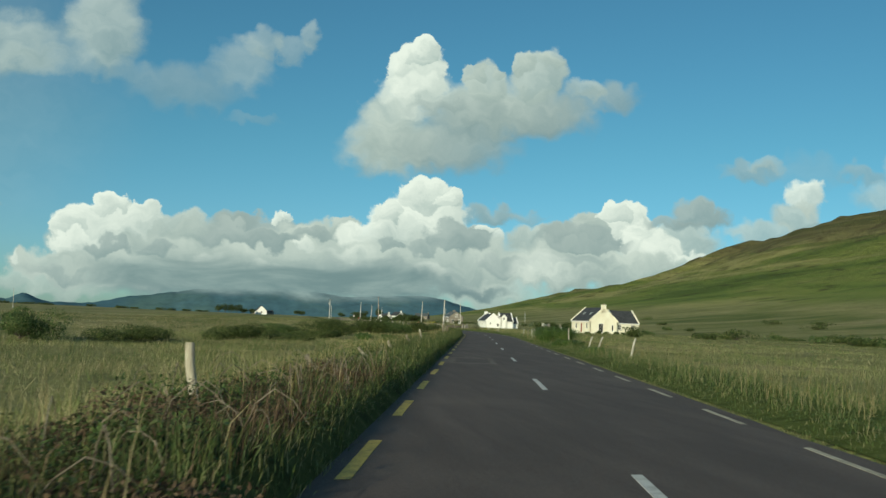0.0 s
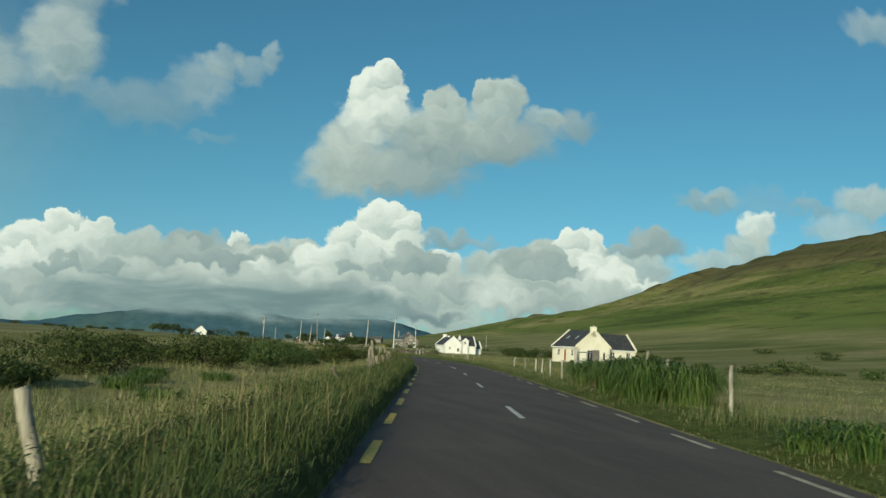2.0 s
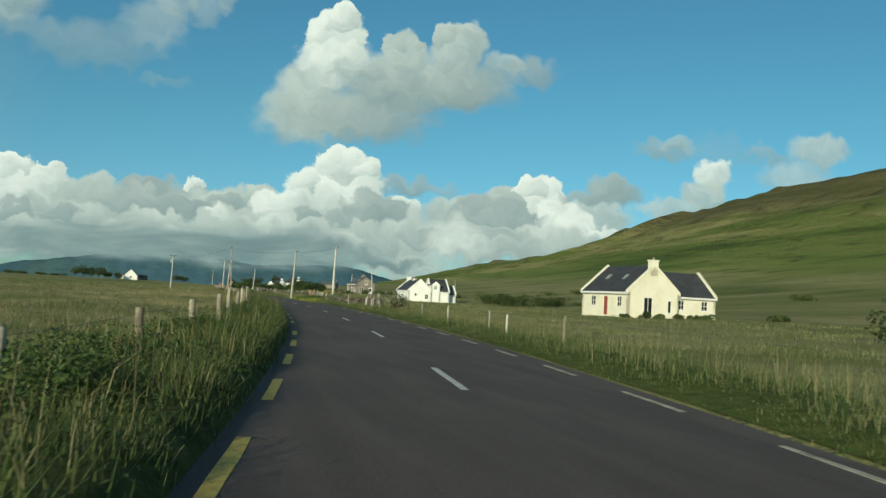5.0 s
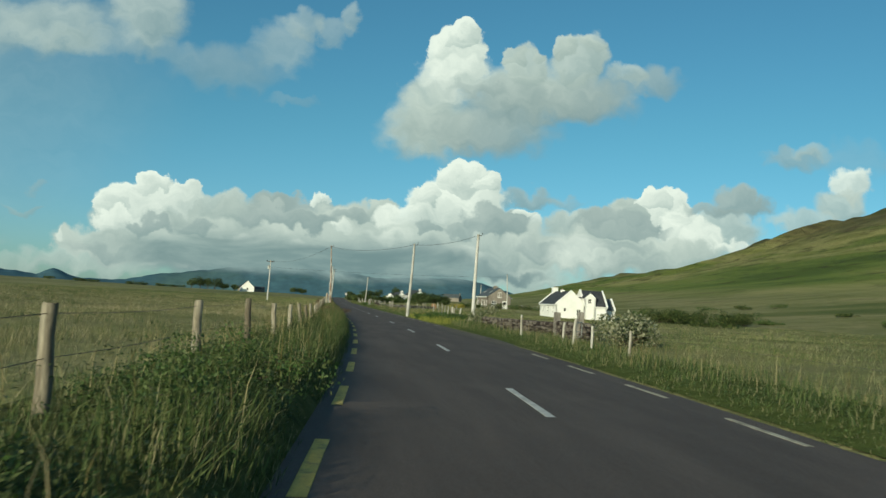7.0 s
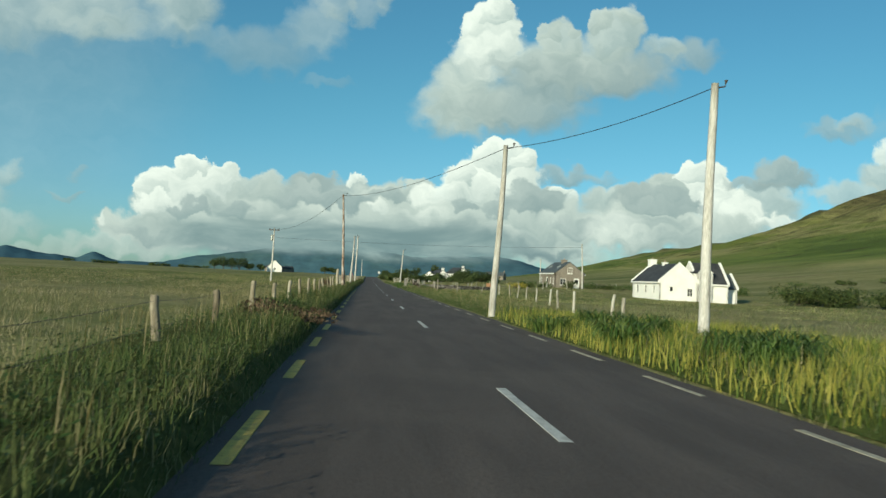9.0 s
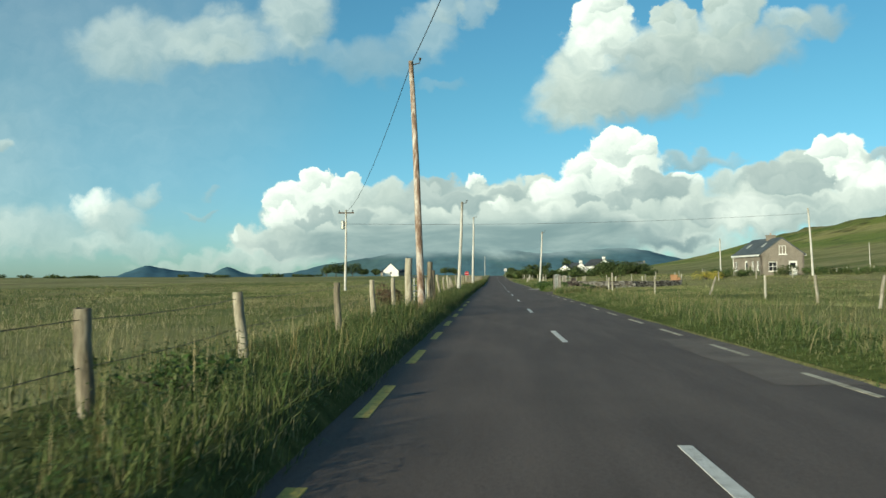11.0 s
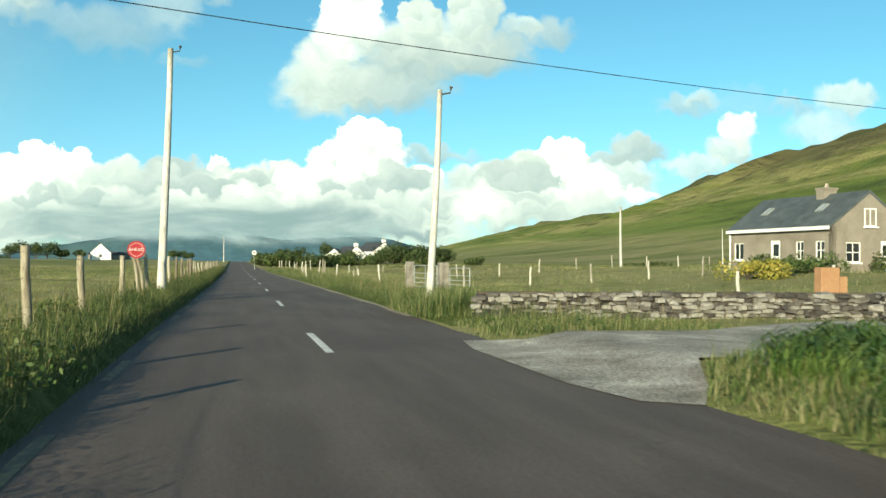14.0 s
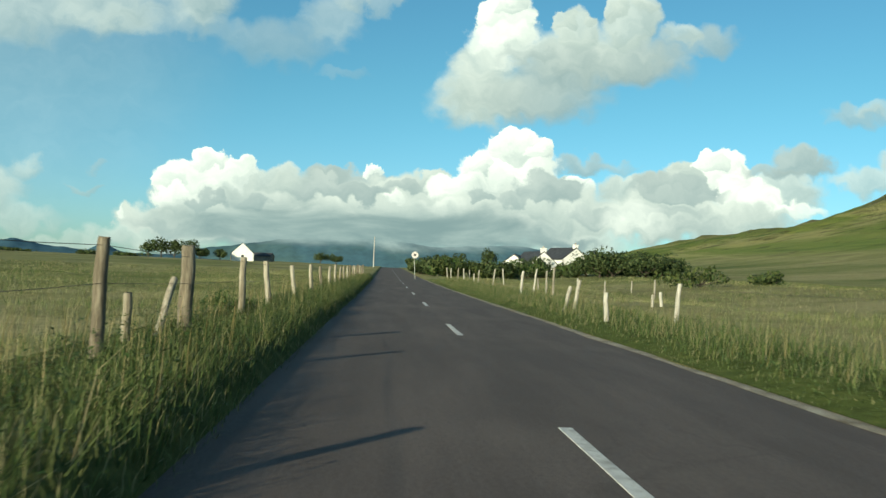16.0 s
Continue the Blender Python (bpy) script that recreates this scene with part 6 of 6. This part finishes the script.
def leaf_cloud(n, size, radii, rng, flat=0.55, lumps=9):
    """Leaves on the lumps of a bush: triangles pairs with an uneven outline."""
    centres = rng.normal(0, 0.42, (lumps, 3)) * [1, 1, 0.7]
    centres[:, 2] = np.abs(centres[:, 2]) * 0.9
    rr = rng.uniform(0.32, 0.60, lumps)
    pick = rng.randint(0, lumps, n)
    d = rng.normal(0, 1, (n, 3))
    d /= np.linalg.norm(d, axis=1, keepdims=True)
    p = centres[pick] + d * (rr[pick] * rng.uniform(0.55, 1.08, n) ** 0.5)[:, None]
    p[:, 2] = np.maximum(p[:, 2], -0.35)
    p = p * np.array(radii)
    p[:, 2] += radii[2] * 0.42
    t1 = rng.normal(0, 1, (n, 3))
    t1 /= np.linalg.norm(t1, axis=1, keepdims=True)
    t2 = np.cross(t1, d)
    t2 /= np.linalg.norm(t2, axis=1, keepdims=True) + 1e-6
    s = (size * rng.uniform(0.5, 1.3, n))[:, None]
    v = np.stack([p - t1 * s, p + t2 * s * 0.55, p + t1 * s, p - t2 * s * 0.55], 1)
    k = np.arange(n)[:, None] * 4
    return v.reshape(-1, 3), np.concatenate([k + [0, 1, 2], k + [0, 2, 3]])


def bush(name, x, y, rx, ry, rz, leaf, n, mat, label, seed, category="bush", group="", trunk=0.0, sink=0.1):
    rng = np.random.RandomState(seed)
    z = ground_z(x, y) - sink
    thing = empty(name, x, y, z, (seed * 37) % 360)
    v, t = leaf_cloud(n, leaf, (rx, ry, rz), rng)
    v[:, 2] += trunk
    crown = triangles("crown", v, t, mat)
    crown.parent = thing
    random.seed(seed)
    bm = bmesh.new()
    base = (0, 0, -0.2)
    top = (0, 0, trunk + rz * 0.45)
    tube(bm, [base, (0.02, 0.01, (trunk + rz * 0.4) * 0.5), top], [0.06 * rz + 0.03, 0.045 * rz + 0.02, 0.02], 7, 0.1)
    for k in range(5):
        a = 6.28 * k / 5 + seed
        s = random.uniform(0.3, 0.7)
        start = (0.0, 0.0, max(0.05, (trunk + rz * 0.3) * s))
        tube(bm, [start, (rx * 0.3 * math.cos(a), ry * 0.3 * math.sin(a), start[2] + rz * 0.22), (rx * 0.6 * math.cos(a), ry * 0.6 * math.sin(a), start[2] + rz * 0.38)], [0.03 * rz + 0.012, 0.02 * rz + 0.008, 0.006], 5, 0.1)
    part("stem", bm, BARK, thing)
    return tagged(thing, label, category, group)


def plant_bushes():
    random.seed(31)
    # gorse hedge across the field on the left
    line = [(-62, 36), (-52, 38), (-44, 40.5), (-38, 42.5), (-33, 46), (-29, 50), (-26, 55), (-24.5, 60), (-27, 66), (-22.5, 66), (-24, 73), (-20, 72), (-21, 79), (-17.5, 78), (-18.5, 85), (-15.5, 85), (-16.5, 92), (-13.2, 92), (-14, 98), (-11.5, 99)]
    for k, (x, y) in enumerate(line):
        bush("gorse_bush", x + random.uniform(-0.8, 0.8), y + random.uniform(-0.8, 0.8), random.uniform(1.4, 2.9), random.uniform(1.2, 2.4), random.choice((0.5, 0.75, 0.95, 1.15)) * random.uniform(0.85, 1.1), 0.046, 7000, BRAMBLE if k % 5 == 3 else GORSE, "dense dark green gorse bush in the field", 100 + k, "bush", "gorse hedge")
    # brambles and nettles on the left bank
    for k in range(46):
        y = random.uniform(104, 152)
        x = float(centre(y)) - random.uniform(3.55, 4.6)
        bush("bramble", x, y, random.uniform(0.45, 0.8), random.uniform(0.6, 1.1), random.uniform(0.24, 0.42), 0.022, 1700, BRAMBLE, "low dark bramble and nettle clump on the bank", 200 + k, "bramble", "brambles on the bank", 0, 0.05)
    for k in range(32):
        y = random.uniform(14, 70) if k > 22 else random.uniform(-3, 13)
        x = float(centre(y)) - random.uniform(3.2, 4.5)
        bush("bramble", x, y, random.uniform(0.4, 0.75), random.uniform(0.5, 1.0), random.uniform(0.20, 0.32), 0.022, 1300, DRYLEAF if k % 2 == 0 and k <= 22 else BRAMBLE, "low tangled bramble clump on the bank", 300 + k, "bramble", "brambles on the bank", 0, 0.05)
    for k in range(16):
        y = random.choice((random.uniform(200, 236), random.uniform(262, 430)))
        x = float(centre(y)) - random.uniform(3.4, 4.6)
        bush("bramble", x, y, random.uniform(0.4, 0.7), random.uniform(0.5, 0.9), random.uniform(0.22, 0.38), 0.034, 600, BRAMBLE, "low dark bramble and nettle clump on the bank", 340 + k, "bramble", "brambles on the bank", 0, 0.05)
    bush("dead_bramble", -3.35, 257.0, 0.55, 0.8, 0.62, 0.045, 1400, DRYLEAF, "tangled brown dead bramble by a gate post", 360, "bramble")
    bush("dead_bramble", float(centre(200)) - 3.6, 200.5, 0.7, 1.6, 0.42, 0.045, 1500, DRYLEAF, "tangled brown dead bramble by the fence", 361, "bramble")
    bush("dead_bramble", float(centre(67.5)) + 5.0, 67.5, 1.0, 1.3, 0.55, 0.045, 1600, DRYLEAF, "tangled brown dead bramble by the fence", 362, "bramble")
    # shrubs near the walls
    bush("flowering_shrub", 9.3, 171.3, 1.3, 1.2, 1.05, 0.07, 3200, WILLOW, "grey-green shrub with pale blossom", 401, "shrub")
    bush("flowering_shrub", 6.2, 186.0, 0.9, 0.9, 0.75, 0.05, 3400, WILLOW, "grey-green shrub with pale blossom at a wall's end", 402, "shrub")
    for k, (x, y, rx, rz, mat) in enumerate(((26.5, 338, 1.6, 1.1, YELLOW_SHRUB), (28.6, 338.5, 1.7, 1.3, BRAMBLE), (31.5, 339.6, 1.2, 0.8, BRAMBLE), (36.5, 338.6, 1.4, 1.0, GORSE), (39.5, 338.0, 1.6, 1.0, BRAMBLE), (42.5, 338, 1.7, 0.9, GORSE), (46, 338, 1.9, 1.0, BRAMBLE), (37.2, 184.6, 0.6, 0.5, GORSE), (40.2, 185, 0.7, 0.5, GORSE), (42, 185.2, 0.6, 0.5, BRAMBLE), (44.4, 185.4, 0.7, 0.55, GORSE), (46.5, 186.2, 0.7, 0.5, GORSE), (48.6, 186.6, 0.8, 0.5, BRAMBLE))):
        bush("garden_shrub", x, y, rx, rx, rz, 0.09, 1500, mat, "rounded garden shrub beside a house wall" if mat is not YELLOW_SHRUB else "bright yellow-green garden shrub", 420 + k, "shrub", "garden shrubs")
    # scrub at the foot of the hill
    for k in range(46):
        x, y = random.uniform(24, 150), random.uniform(60, 470)
        if (36 < x < 54 and 180 < y < 202) or (30 < x < 56 and 290 < y < 356):
            continue
        bush("hill_scrub", x, y, random.uniform(1.8, 4.0), random.uniform(1.6, 3.2), random.uniform(0.8, 1.6), 0.19, 600, random.choice((GORSE, BRAMBLE, GORSE)), "dark scrub on the rough slope", 500 + k, "bush", "scrub below the hill")
    for k, (x, y) in enumerate(((60, 300), (63, 303), (66, 300), (70, 304), (75, 302), (80, 306), (62, 296), (72, 296))):
        bush("hill_scrub", x, y, 3.2, 3.0, 2.2, 0.16, 1600, GORSE, "dark thicket beside a cottage", 560 + k, "bush", "scrub below the hill")
    for k, (x, y) in enumerate(((56, 118), (60, 120), (64, 119), (78, 124), (83, 122), (88, 126), (93, 124), (99, 128), (52, 100), (105, 127))):
        bush("hill_scrub", x, y, 3.4, 2.2, 1.2, 0.14, 1500, random.choice((GORSE, BRAMBLE)), "dark scrub along an old field bank", 580 + k, "bush", "scrub below the hill")
    # trees of the village
    for k in range(58):
        x = random.uniform(5, 41)
        y = 466 + random.uniform(-8, 18) + 0.12 * x
        tall = random.uniform(1.3, 3.5) * (0.75 if x < 30 else 1.0)
        bush("tree", x, y, tall * 1.05, tall * 0.9, tall * 0.85, 0.22, 1200, random.choice((TREE_LEAF, TREE_LEAF, GORSE, BRAMBLE)), "bushy green tree round the village houses", 600 + k, "tree", "village trees", tall * 0.12, 0.1)
    for k, (x, y, s) in enumerate(((-66, 640, 5.0), (-70, 641, 4.5), (-74, 640, 5.2), (-79, 643, 4.6), (-62, 642, 3.2), (-56, 646, 3.0), (-24, 670, 3.4), (-20, 700, 3.0), (10, 690, 3.2), (18, 640, 4.0), (24, 645, 3.6), (34, 640, 4.4))):
        bush("tree", x, y, s * 0.8, s * 0.8, s * 0.75, 0.35, 900, TREE_LEAF, "dark wind-shaped tree by a far farmhouse", 700 + k, "tree", "far trees", s * 0.35, 0.1)
    for k in range(26):
        x, y = -95 - 13 * k + random.uniform(-5, 5), 700 + random.uniform(-60, 80)
        bush("far_hedge", x, y, 5.0, 3.0, random.uniform(1.0, 2.0), 0.5, 260, GORSE, "dark hedge on the far edge of the plain", 760 + k, "hedge", "far hedges")


plant_bushes()


def strap_plant(x, y, n, tall, spread, label, seed, mat=LUSH):
    """A clump of long arching leaves."""
    rng = np.random.RandomState(seed)
    z = ground_z(x, y) - 0.03
    a = rng.uniform(0, 6.283, n)
    r = spread * np.sqrt(rng.uniform(0, 1, n))
    bx, by = r * np.cos(a), r * np.sin(a)
    h_ = tall * rng.uniform(0.55, 1.1, n)
    reach = h_ * rng.uniform(0.5, 1.45, n)
    f = a + rng.normal(0, 0.7, n)
    w = rng.uniform(0.005, 0.012, n)
    side = np.stack([-np.sin(f), np.cos(f), 0 * f], -1) * w[:, None]
    rows = []
    for s in (0.0, 0.35, 0.65, 0.85, 1.0):
        up = h_ * (1.0 - (1.0 - s / 0.68) ** 2 * (1.0 if s < 0.68 else 2.2))
        out = reach * s**1.5
        p = np.stack([bx + out * np.cos(f), by + out * np.sin(f), up], -1)
        k = 1.0 if s < 0.7 else (0.7 if s < 0.9 else 0.05)
        rows.append((p - side * k, p + side * k))
    v = np.stack([c for pr in rows for c in pr], 1)
    k = np.arange(n)[:, None] * 10
    tris = np.concatenate([k + [2 * i, 2 * i + 1, 2 * i + 3] for i in range(4)] + [k + [2 * i, 2 * i + 3, 2 * i + 2] for i in range(4)])
    ob = triangles("strap_leaf_clump", v.reshape(-1, 3), tris, mat)
    ob.matrix_basis = pose(x, y, z)
    return tagged(ob, label, "plant", "strap-leaved clumps")


def plant_straps():
    random.seed(41)
    lab = "clump of bright green arching strap leaves"
    spots = []
    for k in range(16):
        y = random.uniform(58.5, 65.5)
        spots.append((float(centre(y)) + random.uniform(3.7, 5.2), y, 1.25))
    for k in range(12):
        y = random.uniform(69.5, 73.2)
        spots.append((float(centre(y)) + random.uniform(3.9, 6.2), y, 1.1))
    for k in range(18):
        spots.append((random.uniform(5.3, 8.2), random.uniform(300.4, 304.0), 0.62))
    for k in range(7):
        spots.append((random.uniform(4.2, 6.0), random.uniform(297.5, 300.5), 0.75))
    for k in range(5):
        spots.append((random.uniform(-24, -19), random.uniform(56, 66), 0.4))
    for k in range(6):
        y = random.uniform(36, 56)
        spots.append((float(centre(y)) + random.uniform(3.4, 4.8), y, 0.5))
    for k in range(8):
        spots.append((random.uniform(4.3, 7.0), random.uniform(190, 206), 0.6))
    for k, (x, y, tall) in enumerate(spots):
        strap_plant(x, y, 260, tall * random.uniform(0.6, 0.95), 0.45, lab, 900 + k)


plant_straps()
